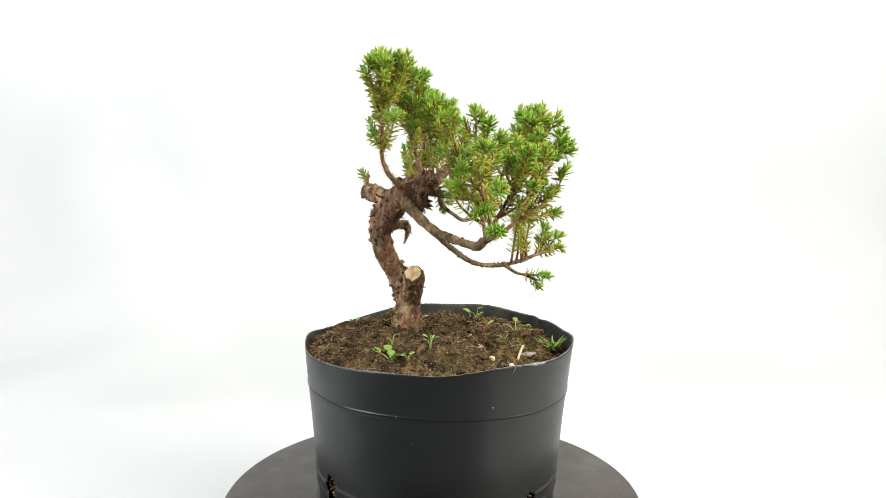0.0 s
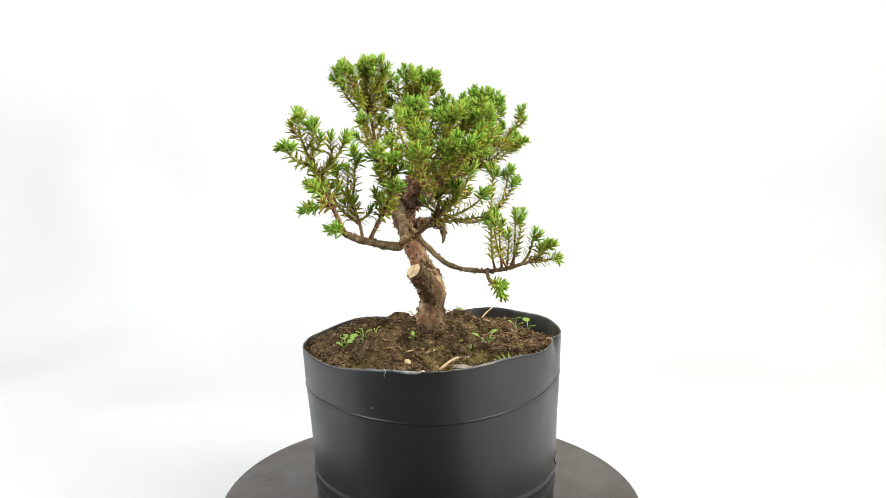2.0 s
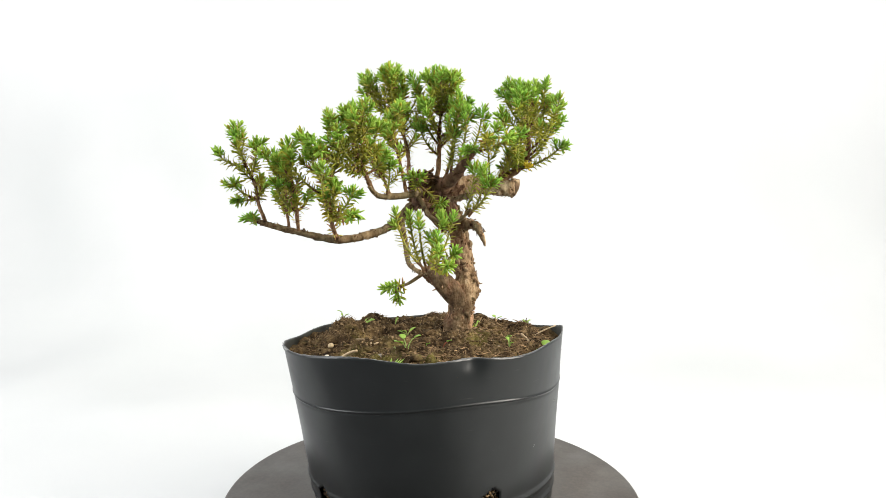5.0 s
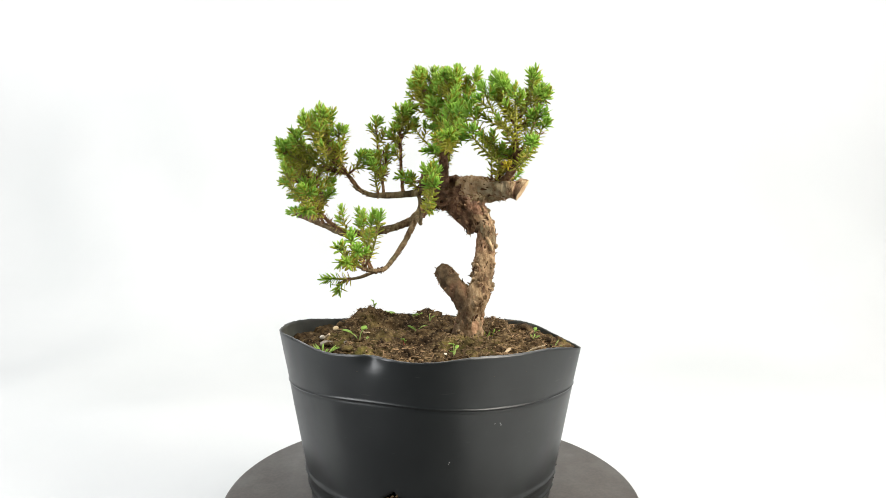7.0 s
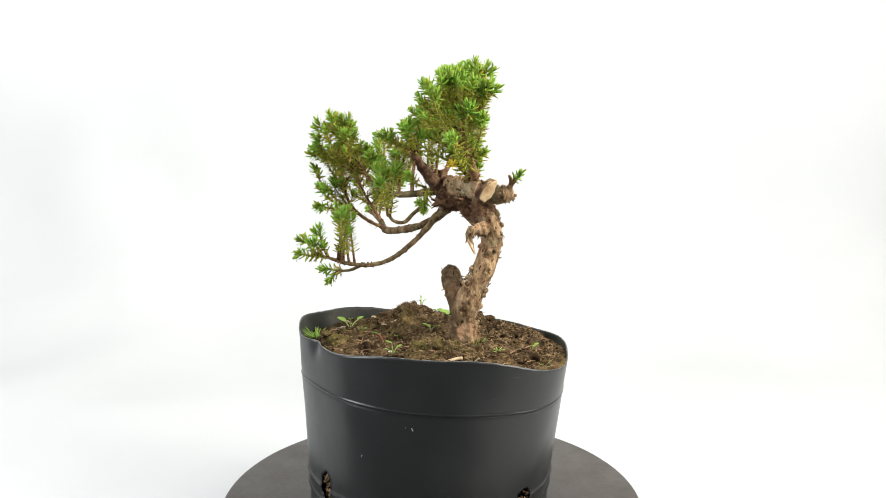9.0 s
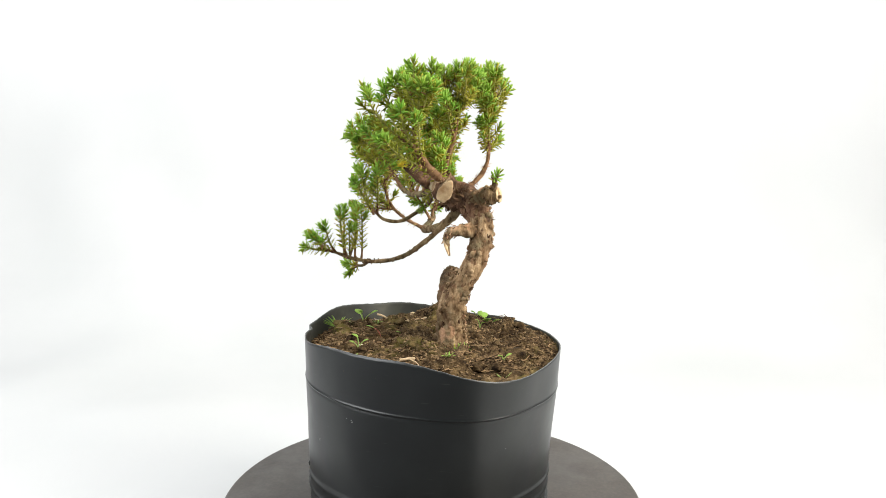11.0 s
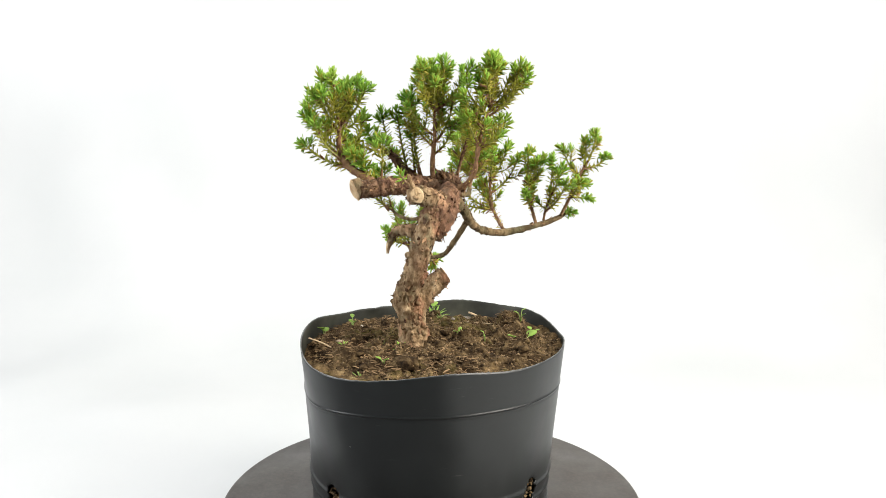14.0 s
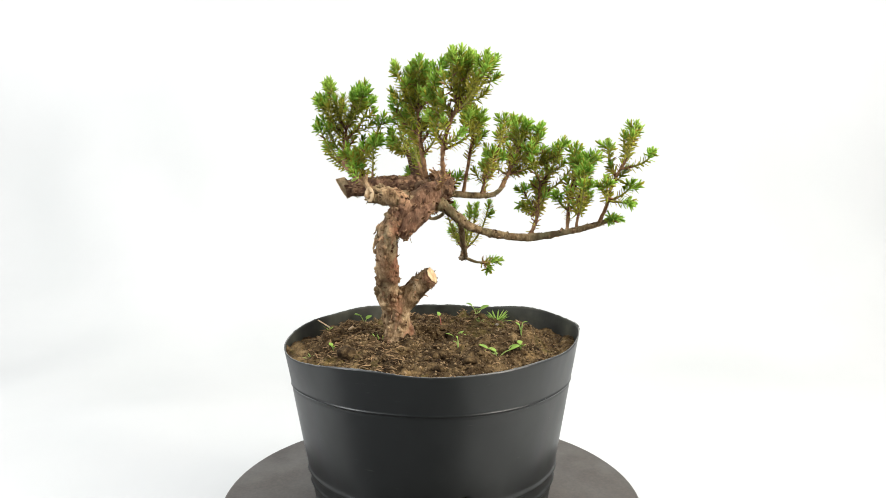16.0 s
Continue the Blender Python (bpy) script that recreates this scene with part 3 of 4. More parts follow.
def warts(name, rows, count, size, seed):
    """Clusters of round dormant-bud burls that stand out from the bark."""
    rng = random.Random(seed)
    pts = spline(rows, 10)
    hp = Heap()
    for _ in range(count):
        i = rng.randrange(len(pts) - 1)
        p, q = Vector(pts[i][:3]), Vector(pts[i + 1][:3])
        d = (q - p).normalized()
        o = d.orthogonal().normalized()
        o.rotate(Matrix.Rotation(rng.uniform(0, 6.283), 3, d))
        s = d.cross(o)
        for _k in range(rng.randint(1, 4)):
            c = p + o * pts[i][3] * 0.93 + d * rng.uniform(-1, 1) * size * 1.4 + s * rng.uniform(-1, 1) * size * 1.2
            r = size * rng.uniform(0.35, 0.85)
            verts, faces = [], []
            for j in range(5):
                th = math.pi * (j + 0.5) / 5
                for k in range(8):
                    a = 6.2832 * k / 8
                    n = o * math.cos(th) + (d * math.cos(a) + s * math.sin(a)) * math.sin(th)
                    verts.append(c + n * r * (1 + 0.25 * noise.noise((c + n * r) * 700)) - BASE)
            faces = [(j * 8 + k, j * 8 + (k + 1) % 8, j * 8 + 8 + (k + 1) % 8, j * 8 + 8 + k) for j in range(4) for k in range(8)]
            faces += [tuple(range(8))[::-1], tuple(range(32, 40))]
            hp.add(verts, faces)
    tagged(link(name, hp.v, hp.f, BARK, tree), kind="stuff")


def cut_face(on, c, n, r, label, long=None, stretch=1.15, deep=0.003, torn=0.0):
    """Sawn end: a pale, slightly domed oval with an uneven bark edge; long gives its longer way, torn draws one end to a point."""
    c, n = Vector(c), Vector(n).normalized()
    u = Vector(long) if long else n.orthogonal()
    u = (u - n * u.dot(n)).normalized()
    w = n.cross(u)
    rng = random.Random(int(abs(c.x) * 1e5))
    verts, faces, seg = [], [], 26
    for j, (k, h) in enumerate(((0.80, -deep), (1.0, -0.0004), (0.84, -0.0001), (0.4, -0.0002))):
        for i in range(seg):
            a = 2 * math.pi * i / seg
            q = k * r * (1 + 0.22 * noise.noise(Vector((math.cos(a) * 2.5, math.sin(a) * 2.5, c.z * 90))))
            q *= 1 + torn * max(0.0, math.cos(a)) ** 5
            verts.append(c + (u * math.cos(a) * stretch + w * math.sin(a)) * q + n * (h + 0.0010 + 0.0004 * rng.random()) - BASE)
    for j in range(3):
        for i in range(seg):
            i2 = (i + 1) % seg
            faces.append((j * seg + i, j * seg + i2, (j + 1) * seg + i2, (j + 1) * seg + i))
    faces.append(tuple(3 * seg + i for i in range(seg)))
    link("cut_face", verts, faces, [WOOD, BARK], on, label, [1 if i < seg else 0 for i in range(len(faces))])


TRUNK = [(-0.0185, 0.0170, 0.106, 0.0155), (-0.0190, 0.0170, 0.114, 0.0132), (-0.0187, 0.0185, 0.124, 0.0108), (-0.0190, 0.0205, 0.136, 0.0095), (-0.0225, 0.0240, 0.148, 0.0096),
         (-0.0300, 0.0215, 0.162, 0.0080), (-0.0360, 0.0188, 0.174, 0.0078), (-0.0392, 0.0157, 0.189, 0.0080), (-0.0374, 0.0105, 0.2015, 0.0080),
         (-0.0313, 0.0031, 0.211, 0.0086), (-0.0217, -0.0065, 0.2176, 0.0080), (-0.0105, -0.0075, 0.2215, 0.0066), (-0.0030, -0.0060, 0.2255, 0.0046)]
trunk_v, trunk_f = tube(spline([(x, y, z, r * 0.91) for x, y, z, r in TRUNK], 30), 72, 0.15, 120.0, True, BASE)
mids = [sum((Vector(trunk_v[i]) for i in f), Vector()) / len(f) for f in trunk_f]
link("trunk", trunk_v, trunk_f, [BARK, RUST], tree, "", [1 if p.z + BASE.z + 0.006 * noise.noise(p * 260) > 0.2025 else 0 for p in mids])
flakes("bark_scale", TRUNK[2:11], 270, 0.0030, 1)
warts("bark_wart", TRUNK[1:10], 40, 0.0024, 31)
spurs("dead_spur", TRUNK[3:10], 32, 0.0026, 2)
STUB = [(-0.0185, 0.0190, 0.136, 0.0088), (-0.0155, 0.0120, 0.146, 0.0080), (-0.0138, 0.0020, 0.156, 0.0070), (-0.0138, -0.0045, 0.1608, 0.0064)]
stub = limb("pruned_stub", STUB, "", 36, 0.19, 14)
flakes("bark_scale", STUB[1:], 90, 0.0026, 3)
spurs("dead_spur", STUB[1:], 16, 0.0028, 15)
warts("bark_wart", STUB[1:], 9, 0.0018, 32)
cut_face(stub, (-0.0144, -0.0050, 0.1612), (0.0, -0.85, 0.52), 0.0052, "pale cream sawn wood")
CUT1 = [(-0.0080, -0.0020, 0.2215, 0.0066), (-0.0095, 0.0120, 0.2235, 0.0064), (-0.0140, 0.0290, 0.2240, 0.0062), (-0.0195, 0.0460, 0.2225, 0.0061), (-0.0228, 0.0565, 0.2216, 0.0060)]
cut_v, cut_f = tube(spline(CUT1, 16), 40, 0.26, 260.0, True, BASE)
cut_mids = [sum((Vector(cut_v[i]) for i in f), Vector()) / len(f) + BASE for f in cut_f]


def peeled(p):
    """Bare wood shows on one flank of the pruned branch, with a ragged edge."""
    x, y, z = min((q[:3] for q in spline(CUT1, 8)), key=lambda q: abs(q[1] - p.y))
    flank = ((p.x - x) * 0.92 - (p.z - z) * 0.10) / 0.006 + 0.75 * noise.noise(p * 330)
    return 1 if flank > 0.15 and p.y > 0.020 + 0.006 * noise.noise(p * 210) else 0


cut_1 = link("pruned_branch", cut_v, cut_f, [RUST, PEELED], tree, "", [peeled(p) for p in cut_mids])
flakes("bark_scale", CUT1, 230, 0.0030, 4, 0.6)
warts("bark_wart", CUT1[:4], 10, 0.0018, 34)
spurs("dead_spur", CUT1[1:], 26, 0.0022, 14)
cut_face(cut_1, (-0.0247, 0.0585, 0.2205), (-0.30, 0.83, -0.48), 0.0046, "pale sawn wood, slanting to a torn tip", (-0.54, 0.27, 0.80), 1.50, 0.0065, 0.40)
CUT2 = [(-0.0310, 0.0035, 0.2125, 0.0068), (-0.0390, 0.0110, 0.2165, 0.0060), (-0.0450, 0.0190, 0.2182, 0.0057), (-0.0482, 0.0258, 0.2182, 0.0052)]
cut_2 = limb("pruned_branch", CUT2, "", 26, 0.28, 12, 260.0)
flakes("bark_scale", CUT2, 90, 0.0028, 5, 0.8)
warts("bark_wart", CUT2, 8, 0.0018, 33)
cut_face(cut_2, (-0.0512, 0.0226, 0.2184), (-0.95, 0.28, 0.08), 0.0042, "pale cream sawn wood", (0, 0, 1), 1.20, 0.0040)
limb("side_spur", [(-0.0480, 0.0230, 0.221, 0.0026), (-0.0500, 0.0265, 0.226, 0.0017), (-0.0480, 0.0270, 0.2315, 0.0009)], "", 8)
limb("side_spur", [(-0.0500, 0.0260, 0.224, 0.0010), (-0.0520, 0.0310, 0.228, 0.0007), (-0.0546, 0.0350, 0.2325, 0.0004)], "", 6)
HOOK = [(-0.0340, 0.0190, 0.1935, 0.0050), (-0.0270, 0.0255, 0.1945, 0.0043), (-0.0205, 0.0315, 0.1925, 0.0036), (-0.0195, 0.0340, 0.1875, 0.0024), (-0.0225, 0.0365, 0.1785, 0.0004)]
limb("broken_spur", [(x, y, z, r * 0.85) for x, y, z, r in HOOK], "torn curved dead spur", 18, 0.42, 12, 330.0)
limb("torn_splinter", [(-0.0195, 0.0325, 0.1915, 0.0009), (-0.0186, 0.0346, 0.1880, 0.0013), (-0.0200, 0.0364, 0.1835, 0.0010), (-0.0220, 0.0372, 0.1785, 0.0003)], "pale torn wood of a broken spur", 10, 0.2, 6, 300.0, WOOD)
flakes("bark_scale", HOOK[:4], 40, 0.0025, 6)
KNOT = [(-0.0120, -0.0120, 0.2190, 0.0060), (-0.0060, -0.0110, 0.2250, 0.0068), (-0.0035, -0.0070, 0.2290, 0.0050), (-0.0040, -0.0010, 0.2310, 0.0030)]
limb("gnarled_knot", KNOT, "", 16, 0.34, 8, 230.0, RUST)
flakes("bark_scale", KNOT, 180, 0.0036, 7, 0.9)
KNOB = [(-0.0300, 0.0000, 0.2110, 0.0070), (-0.0210, -0.0040, 0.2130, 0.0070), (-0.0120, -0.0090, 0.2130, 0.0066), (-0.0075, -0.0140, 0.2120, 0.0050)]
limb("gnarled_knot", KNOB, "", 20, 0.34, 10, 230.0, RUST)
flakes("bark_scale", KNOB, 200, 0.0036, 17, 1.0)
spurs("dead_spur", KNOB, 18, 0.0026, 18)
BURL = [(-0.0365, 0.0085, 0.190, 0.0050), (-0.0345, 0.0040, 0.197, 0.0070), (-0.0290, -0.0020, 0.206, 0.0074), (-0.0220, -0.0070, 0.2125, 0.0060)]
limb("gnarled_knot", BURL, "", 24, 0.2, 10, 170.0, RUST)
flakes("bark_scale", BURL, 110, 0.0032, 27, 0.9)
warts("bark_wart", BURL, 8, 0.0020, 28)
LONG = [(-0.0190, -0.0120, 0.2120, 0.0048), (-0.0140, -0.0190, 0.2065, 0.0037), (-0.0020, -0.0285, 0.1962, 0.0030), (0.0130, -0.0430, 0.1895, 0.0027), (0.0270, -0.0640, 0.1872, 0.0026),
        (0.0290, -0.0920, 0.1925, 0.0023), (0.0330, -0.1090, 0.1972, 0.0019), (0.0360, -0.1160, 0.1998, 0.0015)]
limb("branch", LONG, "long low drooping branch", 14, 0.26, 12, 230.0)
warts("bark_wart", LONG[1:6], 22, 0.0011, 35)
flakes("bark_scale", LONG, 90, 0.0018, 8)
LOW = [(-0.0060, -0.0235, 0.1990, 0.0030), (0.0020, -0.0215, 0.1910, 0.0026), (0.0113, -0.0185, 0.1820, 0.0023), (0.0268, -0.0144, 0.1710, 0.0021), (0.0439, -0.0043, 0.1672, 0.0019), (0.0600, 0.0010, 0.1690, 0.0016), (0.0760, 0.0050, 0.1745, 0.0013), (0.0860, 0.0100, 0.1775, 0.0008)]
limb("branch", [(x, y, z, r * 0.82) for x, y, z, r in LOW], "thin sagging lower branch", 10, 0.26, 12, 260.0)
warts("bark_wart", LOW[2:7], 14, 0.0008, 36)
flakes("bark_scale", LOW, 40, 0.0014, 9)
limb("twig", [(0.0500, -0.0020, 0.1680, 0.0013), (0.0580, -0.0100, 0.1632, 0.0011), (0.0660, -0.0150, 0.1615, 0.0009), (0.0720, -0.0180, 0.1590, 0.0006)], "", 8)
HIGH = [(-0.0030, -0.0080, 0.2200, 0.0034), (0.0120, -0.0165, 0.2172, 0.0025), (0.0270, -0.0320, 0.2165, 0.0021), (0.0340, -0.0365, 0.2190, 0.0018), (0.0410, -0.0390, 0.2235, 0.0014)]
limb("branch", HIGH, "", 10, 0.2)
flakes("bark_scale", HIGH, 30, 0.0014, 10)
SMALL = [(0.0040, -0.0110, 0.2170, 0.0017), (0.0060, -0.0070, 0.2105, 0.0016), (0.0152, -0.0010, 0.2028, 0.0014), (0.0220, 0.0096, 0.1985, 0.0013), (0.0310, 0.0190, 0.2005, 0.0011), (0.0360, 0.0270, 0.2090, 0.0009)]
limb("branch", SMALL, "", 8, 0.2)

# ---- foliage ----


def needle(hp, p, d, out, ln, w, idx, rng):
    """One awl-shaped leaf: keeled, broad to two thirds of its length, pointed, its tip curving up towards the shoot's own way."""
    d = d.normalized()
    s = d.cross(out)
    s = s.normalized() if s.length > 1e-4 else d.orthogonal().normalized()
    s.rotate(Matrix.Rotation(rng.uniform(-0.35, 0.35), 3, d))
    n = s.cross(d)
    bend = n * ln * rng.uniform(0.02, 0.16)
    m = p + d * ln * 0.38 + bend * 0.1
    q = p + d * ln * 0.80 + bend * 0.5
    t = p + d * ln + bend
    k = n * w * 0.45
    hp.add([p - s * w * 0.6, p + s * w * 0.6, p - k, m - s * w, m + s * w, m - k * 1.2, q - s * w * 0.80, q + s * w * 0.80, q - k, t],
           [(0, 3, 5, 2), (2, 5, 4, 1), (0, 1, 4, 3), (3, 6, 8, 5), (5, 8, 7, 4), (3, 4, 7, 6), (6, 9, 8), (8, 9, 7), (6, 7, 9)], idx)


def needled(hp, pts, first, age, rng, fresh_len=0.006):
    """Needles in alternating whorls of three along a twig, closing to a rosette at its tip. age 0: all green, 1: old and olive below."""
    total = sum((pts[i + 1] - pts[i]).length for i in range(len(pts) - 1))
    if total < 1e-5:
        return
    ends = [0.0]
    for i in range(len(pts) - 1):
        ends.append(ends[-1] + (pts[i + 1] - pts[i]).length)
    run, roll, o0 = total * first + rng.uniform(0, 0.001), rng.uniform(0, 6), None
    while run < total:
        i = max(j for j in range(len(pts) - 1) if ends[j] <= run)
        seg = pts[i + 1] - pts[i]
        d = seg.normalized()
        p = pts[i] + d * (run - ends[i])
        o0 = d.orthogonal().normalized() if o0 is None else (o0 - d * o0.dot(d)).normalized()
        left, u = total - run, run / total
        fresh = left < fresh_len
        near = max(0.0, min(1.0, left / 0.0055))
        roll += 1.047
        for k in range(3):
            if not fresh and rng.random() < 0.05 + 0.28 * age * max(0.0, 1 - u * 1.8):
                continue
            o = o0.copy()
            o.rotate(Matrix.Rotation(roll + k * 2.094 + rng.uniform(-.16, .16), 3, d))
            spread = (0.24 + 0.80 * near ** 0.8) * rng.uniform(0.88, 1.12)
            v = d * math.cos(spread) + o * math.sin(spread)
            q = rng.random()
            if fresh:
                idx = 0 if q < 0.94 - 0.20 * age else 1
            else:
                idx = 1 if q < 0.90 - 0.42 * age * (1 - u) ** 1.5 else (2 if q < 0.98 - 0.10 * age * (1 - u) else 3)
            ln = rng.uniform(0.0048, 0.0060) if fresh else rng.uniform(0.0046, 0.0060)
            needle(hp, p + o * 0.0004, v, o, ln, rng.uniform(0.00062, 0.00076) * (1.15 if fresh else 1.0), idx, rng)
        run += 0.0020 if left > 0.0065 else 0.0012
    d = (pts[-1] - pts[-2]).normalized()
    for k in range(4):
        o = d.orthogonal().normalized()
        o.rotate(Matrix.Rotation(k * 1.571 + roll, 3, d))
        needle(hp, pts[-1] - d * 0.0004, d + o * rng.uniform(0.1, 0.5), o, rng.uniform(0.0030, 0.0046), 0.0006, 0, rng)


SPRAYS = [0]


def arch(a, c, e, n):
    return [a * (1 - s) ** 2 + c * 2 * s * (1 - s) + e * s * s for s in [k / n for k in range(n + 1)]]


def spray(base, tip, sides=3, age=0.5, first=0.12, bow=0.55, thick=0.0008, heads=2, fresh=0.0065):
    """A leafy shoot that swings out and then up, with side shoots rising beside it and a small rosette of short ones at its tip."""
    SPRAYS[0] += 1
    rng = random.Random(SPRAYS[0] * 17 + 3)
    b, t = Vector(base), Vector(tip)
    ax = t - b
    L = ax.length
    t = b + ax * max(0.4, (L - 0.0018) / L)
    ax = t - b
    mid = b + Vector((ax.x, ax.y, 0)) * (0.5 + 0.4 * bow) + Vector((0, 0, ax.z * (0.5 - 0.35 * bow))) + Vector((rng.uniform(-1, 1), rng.uniform(-1, 1), 0)) * L * 0.05
    hp, tw = Heap(), Heap()
    n = max(5, int(L / 0.003))
    main = arch(b, mid, t, n)
    v, f = tube([(*p, thick * (1.25 - 0.75 * i / n)) for i, p in enumerate(main)], 6, 0.25, 400, True, BASE)
    tw.add(v, f)
    bare = int(6 * n * max(0.25, first))
    tw.i = [0 if k < bare else 1 for k in range(len(f))]
    needled(hp, [p - BASE for p in main], first, age, rng, fresh)
    roll = rng.uniform(0, 6)
    for k in range(sides + heads):
        if k < sides:
            u = max(first, 0.15) + (0.74 - max(first, 0.15)) * (k + 0.5 + rng.uniform(-.2, .2)) / max(1, sides)
            ln = max(0.007, min(0.016, L * (1 - u) * 0.75)) * rng.uniform(0.85, 1.15)
            out, young = 0.62, 0.0015 + 0.004 * rng.random() * (u > 0.4)
        else:
            u = 0.80 + 0.13 * (k - sides) / max(1, heads)
            ln, out, young = rng.uniform(0.0045, 0.0070), 0.75, 0.0055
        i = min(n - 1, int(u * n))
        p = main[i].lerp(main[i + 1], u * n - i)
        d = (main[i + 1] - main[i]).normalized()
        o = d.orthogonal().normalized()
        roll += 2.4
        o.rotate(Matrix.Rotation(roll, 3, d))
        up = (d * 0.7 + Vector((0, 0, 0.5))).normalized()
        e = p + o * ln * out + up * ln * 0.80
        e.z = min(e.z, max(b.z, t.z) - rng.uniform(0.0, 0.002))
        sd = arch(p, p + o * ln * out * 0.75 + up * ln * 0.25, e, 5)
        v, f = tube([(*q, thick * (0.72 - 0.06 * j)) for j, q in enumerate(sd)], 5, 0.0, 1, True, BASE)
        tw.add(v, f, 1)
        needled(hp, [q - BASE for q in sd], 0.14, age * (1.1 - 0.6 * u), rng, young)
    twig = link("twig", tw.v, tw.f, [TWIG, SHOOT], tree, "", tw.i)
    tagged(link("foliage_spray", hp.v, hp.f, [YOUNG, MATURE, OLIVE, DRY], twig, "", hp.i), kind="stuff")


def stem(rows):
    twig = limb("twig", rows, "", 9, 0.3, 8, 420.0, TWIG)
    rng = random.Random(int(abs(rows[0][0]) * 1e5))
    hp = Heap()
    pts = [Vector(q[:3]) - BASE for q in spline(rows, 6)]
    for i in range(3, len(pts) - 1):
        d = (pts[i + 1] - pts[i]).normalized()
        for k in range(rng.randint(2, 5)):
            o = d.orthogonal().normalized()
            o.rotate(Matrix.Rotation(rng.uniform(0, 6.283), 3, d))
            needle(hp, pts[i].lerp(pts[i + 1], rng.random()) + o * 0.0007, o + d * rng.uniform(0.2, 0.9), o, rng.uniform(0.0022, 0.0044), 0.00042, rng.choice((2, 3, 3, 3)), rng)
    tagged(link("old_needle", hp.v, hp.f, [YOUNG, MATURE, OLIVE, DRY], twig, "sparse ageing needles", hp.i), kind="stuff")


def cluster(rows, tips, age=0.5, sides=2, heads=2, low=0.4):
    """A woody stem along rows; a shoot rises from it to each tip, lower down on the stem the wider it spreads."""
    stem(rows)
    pts = [Vector(q[:3]) for q in spline(rows, 8)]
    pts = pts[int(low * len(pts)):]
    SPRAYS[0] += 1
    rng = random.Random(SPRAYS[0])
    for k in range(4):
        q = pts[int((0.15 + 0.22 * k) * (len(pts) - 1))]
        a, ln = 2.4 * k + rng.uniform(0, 2), rng.uniform(0.009, 0.013)
        spray(q, q + Vector((math.cos(a) * 0.75, math.sin(a) * 0.75, 0.75)) * ln, 0, min(1.3, age + 0.4), 0.0, 0.5, 0.0006, 0, 0.002)
    for tip in tips:
        t = Vector(tip[:3])
        p = min(pts, key=lambda q: abs((t.z - q.z) - 0.014 - 0.65 * math.hypot(t.x - q.x, t.y - q.y)))
        L = (t - p).length
        s = tip[3] if len(tip) > 3 else max(1, min(sides, round(L / 0.022)))
        spray(p, t, s, tip[4] if len(tip) > 4 else age, 0.06, 0.55, 0.0008, heads)


def yellowed_tuft():
    """A dying side shoot whose needles have turned bright yellow."""
    hp, rng = Heap(), random.Random(5)
    c = Vector((-0.0012, 0.0666, 0.2372)) - BASE
    root = Vector((-0.0125, 0.0640, 0.2392))
    v, f = tube([(*root, 0.0009), (-0.0060, 0.0655, 0.2368, 0.0008), (-0.0008, 0.0667, 0.2378, 0.0005)], 6, 0.2, 400, True, BASE)
    twig = link("twig", v, f, TWIG, tree)
    for _ in range(34):
        o = Vector((rng.uniform(-1, 1), rng.uniform(-1, 1), rng.uniform(-0.7, 1))).normalized()
        needle(hp, c + o * rng.uniform(0, 0.0016), o + Vector((0.2, 0.1, 0.3)), o.orthogonal(), rng.uniform(0.0026, 0.0042), 0.0006, 0, rng)
    tagged(link("foliage_spray", hp.v, hp.f, YELLOW, twig, "yellowed dying needles"), kind="stuff")


# far side of the pruned branch
cluster([(-0.0190, 0.0440, 0.2235, 0.0034), (-0.0187, 0.0515, 0.2295, 0.0031), (-0.0130, 0.0635, 0.2390, 0.0026), (-0.0085, 0.0670, 0.2500, 0.0018), (-0.0080, 0.0665, 0.2640, 0.0011)],
        [(-0.0215, 0.0722, 0.2985), (-0.0120, 0.0801, 0.2990), (-0.0042, 0.0517, 0.2982), (0.0031, 0.0590, 0.2970), (-0.0020, 0.0625, 0.2925),
         (-0.0121, 0.0475, 0.2925), (-0.0222, 0.0813, 0.2875, 2), (-0.0160, 0.0833, 0.2871), (-0.0164, 0.0852, 0.2680, 0), (-0.0048, 0.0888, 0.2735, 1), (0.0045, 0.0918, 0.2545, 0),
         (0.0184, 0.0868, 0.2845, 2, 0.3), (0.0080, 0.0660, 0.2935), (0.0175, 0.0590, 0.2890, 2), (0.0310, 0.0580, 0.2620, 1, 0.3), (0.0160, 0.0470, 0.2760)], 0.3, 1)
spray((-0.0155, 0.0440, 0.2280), (-0.0185, 0.0600, 0.2480), 2, 0.8, 0.0)
spray((-0.0145, 0.0470, 0.2310), (-0.0020, 0.0600, 0.2500), 1, 0.9, 0.0)
spray((-0.0165, 0.0400, 0.2270), (-0.0175, 0.0386, 0.2580), 1, 1.0, 0.0, 0.2)
spray((-0.0180, 0.0470, 0.2270), (-0.0215, 0.0530, 0.2400), 0, 0.8, 0.0)
yellowed_tuft()
# slender single shoots on the bend
spray((0.0070, 0.0160, 0.2290), (0.0062, 0.0258, 0.2788), 0, 0.9, 0.04, 0.4, 0.0009, 2)
spray((0.0030, 0.0120, 0.2280), (0.0030, 0.0190, 0.2845), 0, 0.9, 0.12, 0.4, 0.0009, 3)
spray((0.0000, 0.0080, 0.2290), (-0.0062, 0.0172, 0.2920), 1, 0.7, 0.15, 0.4, 0.0009, 3)
spray((0.0030, 0.0090, 0.2290), (0.0023, 0.0150, 0.2665), 0, 0.9, 0.05, 0.4)
